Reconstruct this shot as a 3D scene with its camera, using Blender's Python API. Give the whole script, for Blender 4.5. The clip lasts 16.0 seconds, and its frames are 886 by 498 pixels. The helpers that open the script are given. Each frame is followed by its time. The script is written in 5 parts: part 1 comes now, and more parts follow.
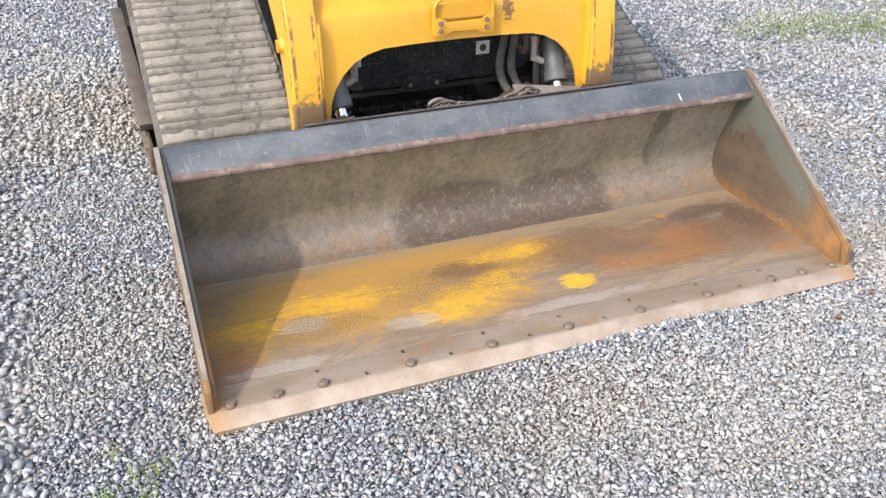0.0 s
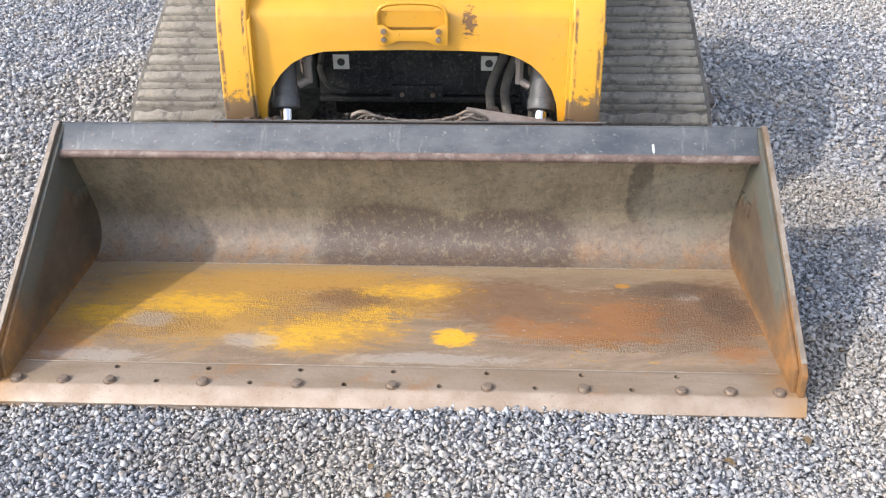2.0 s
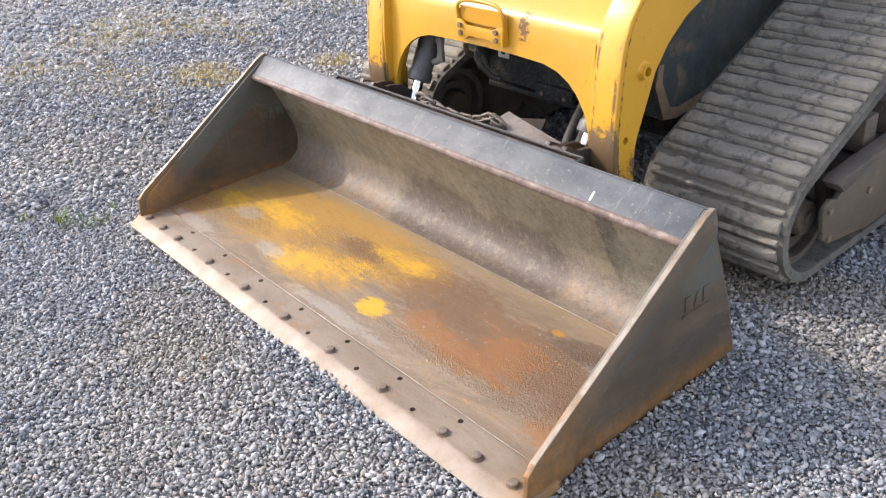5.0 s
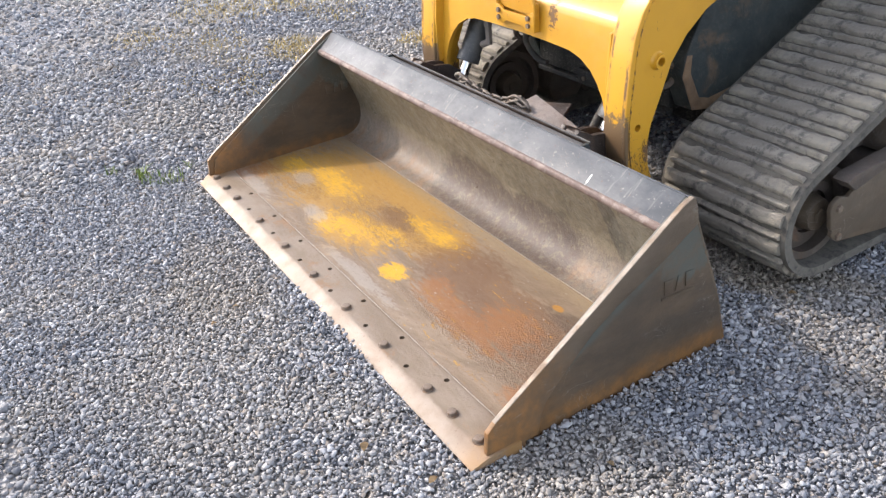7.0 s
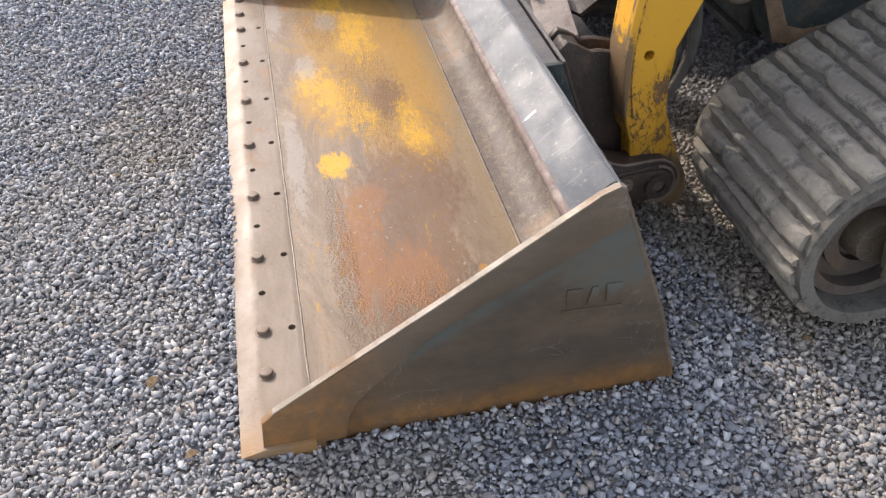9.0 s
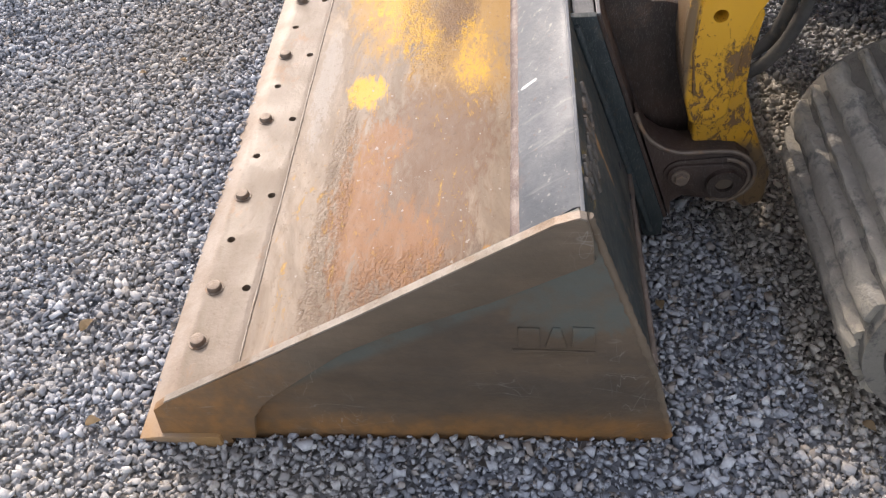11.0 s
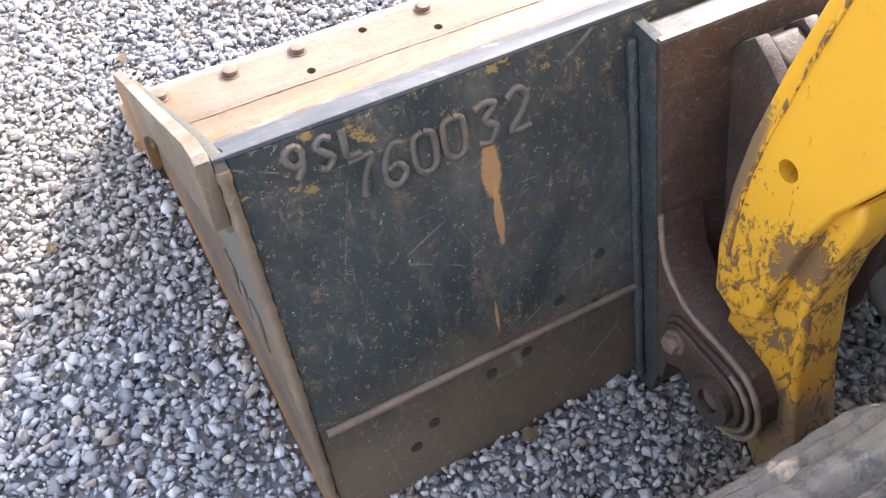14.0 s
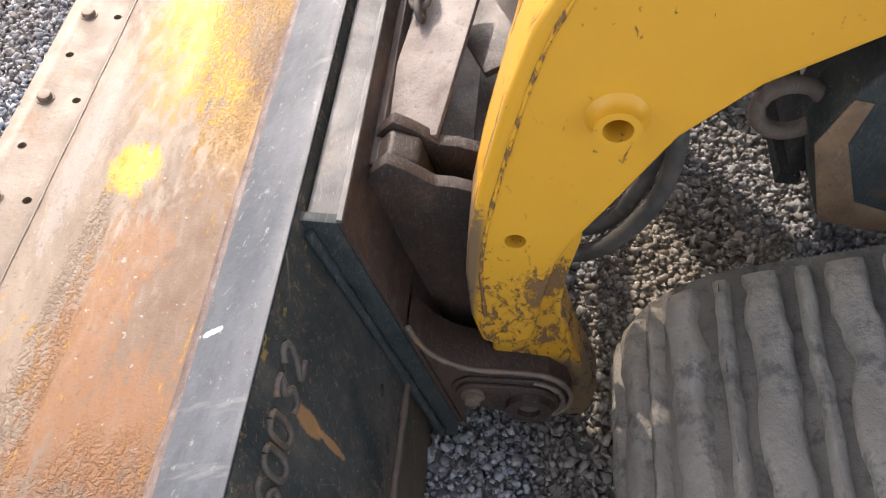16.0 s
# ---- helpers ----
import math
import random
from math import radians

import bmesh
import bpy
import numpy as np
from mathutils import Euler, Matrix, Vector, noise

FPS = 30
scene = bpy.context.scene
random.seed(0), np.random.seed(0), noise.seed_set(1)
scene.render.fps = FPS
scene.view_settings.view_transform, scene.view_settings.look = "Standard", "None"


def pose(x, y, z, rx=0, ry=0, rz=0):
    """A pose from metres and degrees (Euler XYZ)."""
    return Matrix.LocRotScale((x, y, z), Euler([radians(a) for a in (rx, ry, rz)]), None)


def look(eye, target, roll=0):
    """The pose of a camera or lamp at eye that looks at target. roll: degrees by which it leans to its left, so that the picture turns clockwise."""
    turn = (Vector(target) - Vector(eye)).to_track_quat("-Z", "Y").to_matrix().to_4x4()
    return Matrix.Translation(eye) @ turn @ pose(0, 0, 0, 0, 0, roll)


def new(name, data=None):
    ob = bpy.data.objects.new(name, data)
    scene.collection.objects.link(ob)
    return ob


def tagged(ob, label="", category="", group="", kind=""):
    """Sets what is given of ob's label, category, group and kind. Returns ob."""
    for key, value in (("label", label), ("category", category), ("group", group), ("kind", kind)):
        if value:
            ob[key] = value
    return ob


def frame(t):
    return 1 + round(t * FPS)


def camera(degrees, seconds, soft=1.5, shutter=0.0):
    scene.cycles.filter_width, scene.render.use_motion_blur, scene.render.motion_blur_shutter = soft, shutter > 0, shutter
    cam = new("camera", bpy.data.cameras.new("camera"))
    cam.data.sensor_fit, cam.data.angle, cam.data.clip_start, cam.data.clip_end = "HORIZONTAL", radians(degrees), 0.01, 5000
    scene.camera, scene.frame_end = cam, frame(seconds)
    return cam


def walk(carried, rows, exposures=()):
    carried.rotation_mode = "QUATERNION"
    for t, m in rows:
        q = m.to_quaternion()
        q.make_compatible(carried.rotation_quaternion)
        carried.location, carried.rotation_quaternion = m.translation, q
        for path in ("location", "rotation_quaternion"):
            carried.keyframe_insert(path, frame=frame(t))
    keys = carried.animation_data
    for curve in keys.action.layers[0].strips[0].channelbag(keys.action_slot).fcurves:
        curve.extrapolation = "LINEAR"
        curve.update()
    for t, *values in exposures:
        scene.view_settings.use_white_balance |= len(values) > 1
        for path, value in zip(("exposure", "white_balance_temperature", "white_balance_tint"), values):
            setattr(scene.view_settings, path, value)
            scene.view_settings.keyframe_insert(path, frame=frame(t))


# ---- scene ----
cam = camera(53.6, 16.0, soft=1.25)
PATH = [
    (0, (-1.065, -1.577, 1.413), (-0.408, 0.018, 0.401), 1.0),
    (0.5, (-0.785, -1.528, 1.384), (-0.3, 0.112, 0.347), 1.4),
    (1, (-0.477, -1.508, 1.397), (-0.202, 0.177, 0.355), 0.9),
    (1.5, (-0.106, -1.607, 1.396), (-0.037, 0.117, 0.384), 0.3),
    (2, (0.203, -1.534, 1.374), (0.122, 0.187, 0.358), -0.6),
    (2.5, (0.522, -1.381, 1.388), (0.192, 0.293, 0.346), -2.9),
    (3, (0.905, -1.307, 1.376), (0.342, 0.302, 0.33), -4.9),
    (3.5, (1.185, -1.208, 1.397), (0.461, 0.34, 0.358), -5.5),
    (4, (1.431, -1.031, 1.381), (0.543, 0.437, 0.353), -5.1),
    (4.5, (1.737, -0.938, 1.355), (0.541, 0.321, 0.363), -5.6),
    (5, (1.919, -0.797, 1.37), (0.541, 0.264, 0.382), -5.7),
    (5.2, (1.959, -0.749, 1.374), (0.544, 0.262, 0.386), -5.4),
    (7.3, (2.221, -0.635, 1.398), (0.694, 0.181, 0.397), -6.5),
    (7.5, (2.221, -0.625, 1.388), (0.692, 0.192, 0.39), -6.3),
    (8, (2.141, -0.416, 1.314), (0.603, 0.275, 0.239), -6.4),
    (8.5, (2.008, -0.119, 1.275), (0.5, 0.436, 0.085), -3.4),
    (9, (1.951, 0.231, 1.22), (0.432, 0.507, -0.051), -2.6),
    (9.5, (1.839, 0.479, 1.179), (0.353, 0.568, -0.157), -2.7),
    (9.7, (1.779, 0.519, 1.153), (0.316, 0.559, -0.21), -2.7),
    (11.8, (1.569, 0.826, 1.107), (0.262, 0.412, -0.349), -4.4),
    (12, (1.527, 0.944, 1.098), (0.254, 0.416, -0.351), -2.3),
    (12.5, (1.337, 1.088, 1.061), (0.265, 0.288, -0.425), 2.3),
    (13, (1.113, 1.103, 0.982), (0.285, 0.138, -0.561), 3.2),
    (13.5, (1.031, 1.157, 0.946), (0.355, 0.124, -0.628), 2.2),
    (14, (1.026, 1.184, 0.956), (0.426, 0.126, -0.631), 0.8),
    (14.5, (1.029, 1.196, 0.965), (0.471, 0.127, -0.631), -0.4),
    (15, (1.062, 1.196, 1.058), (0.438, 0.209, -0.566), -0.4),
    (15.5, (1.119, 1.046, 1.072), (0.138, 0.446, -0.564), 2.4),
    (15.8, (1.107, 0.935, 1.093), (-0.057, 0.701, -0.517), 3.5),
    (16, (1.067, 0.858, 1.099), (-0.142, 0.795, -0.493), 2.6),
]
walk(cam, [(t, look(eye, target, roll)) for t, eye, target, roll in PATH], exposures=((0, 1.75, 6550, 10), (0.5, 1.63, 6550, 11), (1.5, 1.68, 6550, 11), (5, 1.76, 6750, 13), (7.5, 1.74, 6750, 13), (9, 1.58, 6900, 14), (9.7, 1.58, 6950, 14), (12, 1.88, 7050, 16), (12.5, 2.12, 6950, 15), (13, 2.3, 6900, 15), (14, 2.8, 6850, 16), (15, 2.7, 6900, 16), (15.5, 2.45, 6950, 15), (16, 1.95, 7100, 16)))

# ---- light ----
SUN_WAY = Vector((1.13, 0.61, -1.0)).normalized()
world = bpy.data.worlds.new("sky")
scene.world = world
world.use_nodes = True
wn = world.node_tree.nodes
sky = wn.new("ShaderNodeTexSky")
sky.sky_type = "NISHITA"
sky.sun_disc = False
sky.sun_elevation = math.asin(-SUN_WAY.z)
sky.sun_rotation = math.atan2(-SUN_WAY.x, -SUN_WAY.y)
sky.air_density, sky.dust_density, sky.ozone_density = 0.9, 1.6, 0.6
haze = wn.new("ShaderNodeHueSaturation")
haze.inputs["Saturation"].default_value = 0.6
world.node_tree.links.new(sky.outputs[0], haze.inputs["Color"])
world.node_tree.links.new(haze.outputs[0], wn["Background"].inputs[0])
wn["Background"].inputs[1].default_value = 0.15
sun = new("sun", bpy.data.lights.new("sun", "SUN"))
sun.data.energy, sun.data.angle, sun.data.color = 1.0, radians(0.7), (1.0, 0.93, 0.85)
sun.rotation_euler = SUN_WAY.to_track_quat("-Z", "Y").to_euler()


# ---- materials ----
class Nodes:
    """Short ways to wire one material."""

    def __init__(self, name):
        self.mat = bpy.data.materials.new(name)
        self.mat.use_nodes = True
        self.tree = self.mat.node_tree
        self.bsdf = self.tree.nodes["Principled BSDF"]
        self.coord = self.add("ShaderNodeTexCoord").outputs["Object"]

    def add(self, kind, **values):
        node = self.tree.nodes.new(kind)
        for key, value in values.items():
            setattr(node, key, value)
        return node

    def put(self, socket, value):
        if hasattr(value, "is_output"):
            self.tree.links.new(value, socket)
        elif isinstance(value, tuple) and len(value) == 3 and socket.type == "RGBA":
            socket.default_value = (*value, 1)
        else:
            socket.default_value = value

    def math(self, op, a, b=0.0, c=0.0):
        node = self.add("ShaderNodeMath", operation=op)
        for n, v in enumerate((a, b, c)):
            self.put(node.inputs[n], v)
        return node.outputs[0]

    def vec(self, op, a, b):
        node = self.add("ShaderNodeVectorMath", operation=op)
        self.put(node.inputs[0], a)
        self.put(node.inputs[1], b)
        return node.outputs["Value"] if op in ("LENGTH", "DOT_PRODUCT") else node.outputs[0]

    def noise(self, scale, detail=4.0, rough=0.6, stretch=None, warp=0.0):
        node = self.add("ShaderNodeTexNoise")
        at = self.vec("MULTIPLY", self.coord, stretch) if stretch else self.coord
        self.put(node.inputs["Vector"], at)
        for key, v in (("Scale", scale), ("Detail", detail), ("Roughness", rough), ("Distortion", warp)):
            node.inputs[key].default_value = v
        return node.outputs["Fac"]

    def voronoi(self, scale, feature="F1", out="Distance"):
        node = self.add("ShaderNodeTexVoronoi", feature=feature)
        self.put(node.inputs["Vector"], self.coord)
        node.inputs["Scale"].default_value = scale
        return node.outputs[out]

    def ramp(self, value, lo, hi, a=0.0, b=1.0):
        node = self.add("ShaderNodeMapRange")
        node.interpolation_type = "SMOOTHSTEP"
        for n, v in enumerate((value, lo, hi, a, b)):
            self.put(node.inputs[n], v)
        return node.outputs[0]

    def mix(self, fac, a, b, kind="MIX"):
        node = self.add("ShaderNodeMixRGB", blend_type=kind)
        for n, v in enumerate((fac, a, b)):
            self.put(node.inputs[n], v)
        return node.outputs[0]

    def xyz(self):
        node = self.add("ShaderNodeSeparateXYZ")
        self.put(node.inputs[0], self.coord)
        return node.outputs

    def blob(self, x, y, rx, ry, ruff=0.9, scale=11.0, axes=(1, 1, 0)):
        """1 inside a ragged ellipse, 0 outside it. axes picks the plane."""
        centre = {(1, 1, 0): (x, y, 0), (1, 0, 1): (x, 0, y), (0, 1, 1): (0, x, y)}[axes]
        size = {(1, 1, 0): (1 / rx, 1 / ry, 0), (1, 0, 1): (1 / rx, 0, 1 / ry), (0, 1, 1): (0, 1 / rx, 1 / ry)}[axes]
        far = self.vec("LENGTH", self.vec("MULTIPLY", self.vec("SUBTRACT", self.coord, centre), size), (0, 0, 0))
        ragged = self.math("MULTIPLY_ADD", self.math("SUBTRACT", self.noise(scale, 7, 0.72, (0.55, 1.3, 1), 0.8), 0.5), ruff * 2, far)
        return self.ramp(ragged, 1.08, 0.8)

    def finish(self, color, rough=0.6, metal=0.0, bump=None, height=0.002, spec=0.5):
        self.put(self.bsdf.inputs["Base Color"], color)
        self.put(self.bsdf.inputs["Roughness"], rough)
        self.put(self.bsdf.inputs["Metallic"], metal)
        self.bsdf.inputs["Specular IOR Level"].default_value = spec
        if bump is not None:
            node = self.add("ShaderNodeBump")
            node.inputs["Strength"].default_value = 1.0
            node.inputs["Distance"].default_value = height
            self.put(node.inputs["Height"], bump)
            self.put(self.bsdf.inputs["Normal"], node.outputs[0])
        return self.mat


def most(n, values):
    out = values[0]
    for v in values[1:]:
        out = n.math("MAXIMUM", out, v)
    return out


def make_gravel(name, islands, warm=1.0):
    n = Nodes(name)
    dust = n.ramp(n.noise(1.3, 6, 0.65), 0.44, 0.6)
    if islands:
        geo = n.add("ShaderNodeNewGeometry")
        pick = geo.outputs["Random Per Island"]
    else:
        pick = n.voronoi(55, out="Color")
    grey = n.mix(n.ramp(pick, 0.0, 1.0), (0.185, 0.195, 0.215), (0.45, 0.46, 0.48))
    pale = n.ramp(n.math("FRACT", n.math("MULTIPLY", pick, 7.13)), 0.86, 1.0)
    grey = n.mix(pale, grey, (0.56, 0.56, 0.55))
    tan = n.ramp(n.math("FRACT", n.math("MULTIPLY", pick, 13.7)), 0.82, 0.95)
    grey = n.mix(n.math("MULTIPLY", tan, 0.6), grey, (0.33, 0.26, 0.19))
    yard = n.ramp(n.noise(0.75, 4, 0.6, warp=0.6), 0.40, 0.62)
    col = n.mix(n.math("MULTIPLY", yard, 0.3), grey, n.mix(0.5, grey, (0.10, 0.11, 0.135)))
    col = n.mix(n.math("MULTIPLY", dust, 0.42 * warm), col, (0.46, 0.42, 0.36))
    for x, y, rx, ry, k in ((-0.24, -0.13, 0.30, 0.16, 0.4), (-1.05, 2.2, 0.8, 0.5, 0.45), (1.15, 1.15, 0.4, 0.25, 0.4), (1.15, 0.2, 0.2, 0.25, 0.35), (0.5, 1.2, 0.5, 0.22, 0.8)):
        col = n.mix(n.math("MULTIPLY", n.blob(x, y, rx, ry, 0.9, 6), k), col, n.mix(n.ramp(pick, 0, 1), (0.27, 0.235, 0.19), (0.44, 0.39, 0.32)))
    col = n.mix(n.ramp(n.noise(140, 3), 0.4, 0.8, 0.0, 0.2), col, (0.12, 0.125, 0.135))
    if not islands:
        col = n.mix(0.15, col, (0.06, 0.06, 0.062))
    bump = n.noise(230, 4, 0.7) if islands else n.voronoi(55)
    return n.finish(col, 1.0, bump=bump, height=0.0012 if islands else 0.02, spec=0.08)


GRAVEL = make_gravel("gravel_stone", True)
GROUND = make_gravel("gravel_bed", False)


def make_steel(name, base, second, rust, rust_amount=0.5, scale=6.0, metal=0.0, rough=0.6, height=0.0015, scratches=True, stretch=None, spec=0.5):
    """Worn painted or bare steel: two tones, rust in patches and specks, scratches, pitting."""
    n = Nodes(name)
    col = n.mix(n.ramp(n.noise(scale, 5, 0.65, stretch), 0.35, 0.65), base, second)
    patch = n.ramp(n.noise(scale * 0.8, 6, 0.7, stretch, 0.4), 0.62 - 0.25 * rust_amount, 0.78 - 0.2 * rust_amount)
    speck = n.ramp(n.noise(scale * 14, 3, 0.6), 0.60, 0.68)
    col = n.mix(n.math("MULTIPLY", patch, 0.85), col, rust)
    col = n.mix(n.math("MULTIPLY", speck, 0.45), col, tuple(c * 0.45 for c in rust))
    if scratches:
        fine = n.noise(30, 3, 0.7, (1.0, 6.0, 1.0), 1.2)
        line = n.math("ABSOLUTE", n.math("SUBTRACT", fine, 0.5))
        col = n.mix(n.ramp(line, 0.008, 0.0, 0.0, 0.35), col, (0.42, 0.40, 0.37))
    bump = n.math("ADD", n.noise(scale * 20, 4, 0.7), n.noise(scale * 3, 3))
    r = n.ramp(n.noise(scale * 2.2, 5), 0.3, 0.7, rough - 0.12, rough + 0.15)
    return n.finish(col, r, metal, bump, height, spec)


def make_lip():
    n = Nodes("worn_lip_steel")
    col = n.mix(n.ramp(n.noise(6, 6, 0.7, (0.5, 1, 1)), 0.36, 0.64), (0.052, 0.060, 0.070), (0.112, 0.118, 0.126))
    y = n.math("ADD", n.xyz()[1], n.math("MULTIPLY", n.math("SUBTRACT", n.noise(14, 5, 0.7), 0.5), 0.05))
    col = n.mix(n.ramp(y, 0.621, 0.608, 0, 0.7), col, (0.13, 0.09, 0.075))
    col = n.mix(n.ramp(n.noise(70, 4, 0.8), 0.61, 0.67, 0, 0.6), col, (0.28, 0.265, 0.245))
    col = n.mix(n.ramp(n.noise(45, 4, 0.75), 0.62, 0.68, 0, 0.6), col, (0.10, 0.065, 0.05))
    smear = n.ramp(n.noise(20, 4, 0.7, (1.6, 0.25, 0.25)), 0.60, 0.70, 0, 0.4)
    col = n.mix(smear, col, (0.22, 0.215, 0.205))
    mark = n.blob(0.664, 0.631, 0.0035, 0.012, 1.2, 120)
    col = n.mix(mark, col, (0.55, 0.55, 0.53))
    return n.finish(col, n.ramp(n.noise(10, 5), 0.3, 0.7, 0.42, 0.64), 0.0, n.math("ADD", n.noise(90, 4, 0.7), n.noise(9, 3)), 0.0008, 0.45)


LIP = make_lip()
LIP_EDGE = make_steel("polished_maroon_edge", (0.10, 0.066, 0.056), (0.165, 0.112, 0.094), (0.26, 0.21, 0.18), 0.45, 26, 0.1, 0.55, 0.001)


def make_side(name, base, second, foot, paint=0.0):
    """Side steel with an orange rust foot and rust near the front."""
    n = Nodes(name)
    x, y, z = n.xyz()
    col = n.mix(n.ramp(n.noise(5, 6, 0.7, (1, 1, 2)), 0.35, 0.65), base, second)
    col = n.mix(n.ramp(n.noise(26, 4, 0.7, (1, 0.25, 1.6)), 0.52, 0.66, 0, 0.5), col, tuple(c * 0.7 for c in base))
    wob = n.math("MULTIPLY", n.math("SUBTRACT", n.noise(13, 5, 0.7), 0.5), 0.07)
    low = n.ramp(n.math("ADD", z, wob), foot, foot * 0.25, 0, 0.8)
    front = n.ramp(n.math("ADD", y, n.math("MULTIPLY", wob, 4)), 0.36, 0.13, 0, 0.85)
    col = n.mix(n.math("MAXIMUM", low, front), col, n.mix(n.ramp(n.noise(30, 5), 0.35, 0.65), (0.27, 0.125, 0.036), (0.17, 0.09, 0.036)))
    under = n.math("SUBTRACT", n.math("MULTIPLY_ADD", y, 0.57, -0.017), z)
    green = n.math("MULTIPLY", n.ramp(n.math("ADD", under, n.math("MULTIPLY", wob, 0.25)), 0.036, 0.016), n.ramp(y, 0.22, 0.30))
    corner = n.blob(0.69, 0.31, 0.09, 0.075, 0.8, 12, (0, 1, 1))
    col = n.mix(n.math("MULTIPLY", n.math("MAXIMUM", green, corner), n.ramp(n.noise(18, 5, 0.7), 0.3, 0.6, 0.3 * paint, paint)), col, (0.082, 0.092, 0.08))
    wet = n.ramp(n.noise(3, 4, 0.6), 0.55, 0.7, 0, 0.45)
    col = n.mix(wet, col, (0.075, 0.074, 0.064))
    for sc, st in ((14, (1, 0.25, 1)), (20, (1, 1, 0.3))):
        line = n.math("ABSOLUTE", n.math("SUBTRACT", n.noise(sc, 2, 0.5, st, 1.2), 0.5))
        col = n.mix(n.math("MULTIPLY", n.ramp(line, 0.005, 0.0), n.ramp(n.noise(6, 3), 0.5, 0.65, 0, 0.5)), col, (0.34, 0.32, 0.29))
    col = n.mix(n.ramp(n.noise(95, 4, 0.75), 0.6, 0.67, 0, 0.45), col, (0.10, 0.07, 0.045))
    return n.finish(col, n.ramp(n.noise(9, 5), 0.3, 0.7, 0.42, 0.68), 0.1, n.math("ADD", n.noise(100, 4, 0.7), n.noise(16, 4)), 0.0009)


SIDE = make_side("brown_grey_side_steel", (0.112, 0.078, 0.05), (0.066, 0.05, 0.036), 0.075, 0.85)
STRIP = make_side("rust_brown_strip_steel", (0.135, 0.098, 0.066), (0.098, 0.075, 0.052), 0.085)
EDGE_BARE = make_steel("scuffed_bare_edge", (0.18, 0.145, 0.11), (0.27, 0.23, 0.19), (0.17, 0.11, 0.065), 0.5, 14, 0.25, 0.5, 0.001)
COUPLER = make_steel("brown_coupler_steel", (0.05, 0.029, 0.021), (0.026, 0.018, 0.014), (0.11, 0.062, 0.038), 0.42, 8, 0.0, 0.5, 0.0012)
BLACK = make_steel("black_machine_paint", (0.012, 0.013, 0.014), (0.022, 0.023, 0.023), (0.045, 0.038, 0.032), 0.25, 7, 0.0, 0.65, 0.0005, spec=0.2)
TEAL = make_steel("dark_teal_paint", (0.011, 0.019, 0.021), (0.024, 0.032, 0.032), (0.12, 0.075, 0.04), 0.35, 9, 0.0, 0.62, 0.0005)
BARREL = make_steel("cylinder_paint", (0.06, 0.062, 0.066), (0.11, 0.108, 0.105), (0.15, 0.13, 0.11), 0.35, 9, 0.1, 0.5, 0.0005)
FRAME = make_steel("dusty_undercarriage", (0.115, 0.088, 0.068), (0.075, 0.06, 0.05), (0.14, 0.085, 0.055), 0.4, 6, 0.0, 0.8, 0.001)
BOLT = make_steel("rusty_bolt", (0.21, 0.16, 0.12), (0.15, 0.115, 0.09), (0.28, 0.165, 0.09), 0.5, 40, 0.3, 0.55, 0.0006, scratches=False)
WELD = make_steel("weld_bead", (0.125, 0.095, 0.075), (0.175, 0.135, 0.11), (0.19, 0.11, 0.06), 0.5, 30, 0.3, 0.5, 0.001, scratches=False)
DIGIT = make_steel("dull_weld_digit", (0.06, 0.052, 0.044), (0.105, 0.09, 0.075), (0.15, 0.09, 0.05), 0.4, 22, 0.1, 0.55, 0.001, scratches=False)
RUB = make_steel("tan_rubbed_edge", (0.20, 0.125, 0.068), (0.13, 0.08, 0.045), (0.06, 0.045, 0.035), 0.4, 14, 0.0, 0.6, 0.001)
PALE_BAR = make_steel("pale_dusty_bar", (0.24, 0.205, 0.185), (0.18, 0.155, 0.14), (0.13, 0.10, 0.085), 0.3, 12, 0.1, 0.6, 0.001)
HOSE = make_steel("dusty_hose_rubber", (0.09, 0.082, 0.07), (0.055, 0.052, 0.048), (0.15, 0.13, 0.10), 0.4, 20, 0.0, 0.8, 0.001, scratches=False)
STICKER = make_steel("white_sticker", (0.55, 0.55, 0.53), (0.48, 0.48, 0.46), (0.2, 0.19, 0.17), 0.2, 30, 0.0, 0.5, 0.0002, scratches=False)
INK = make_steel("black_ink", (0.02, 0.02, 0.02), (0.03, 0.03, 0.03), (0.05, 0.05, 0.05), 0.2, 30, 0.0, 0.6, 0.0001, scratches=False)
CHAIN = make_steel("dirty_chain_steel", (0.12, 0.10, 0.085), (0.18, 0.155, 0.13), (0.19, 0.13, 0.09), 0.4, 40, 0.3, 0.6, 0.0006, scratches=False)
CHROME = Nodes("chrome_rod").finish((0.75, 0.75, 0.76), 0.14, 1.0)


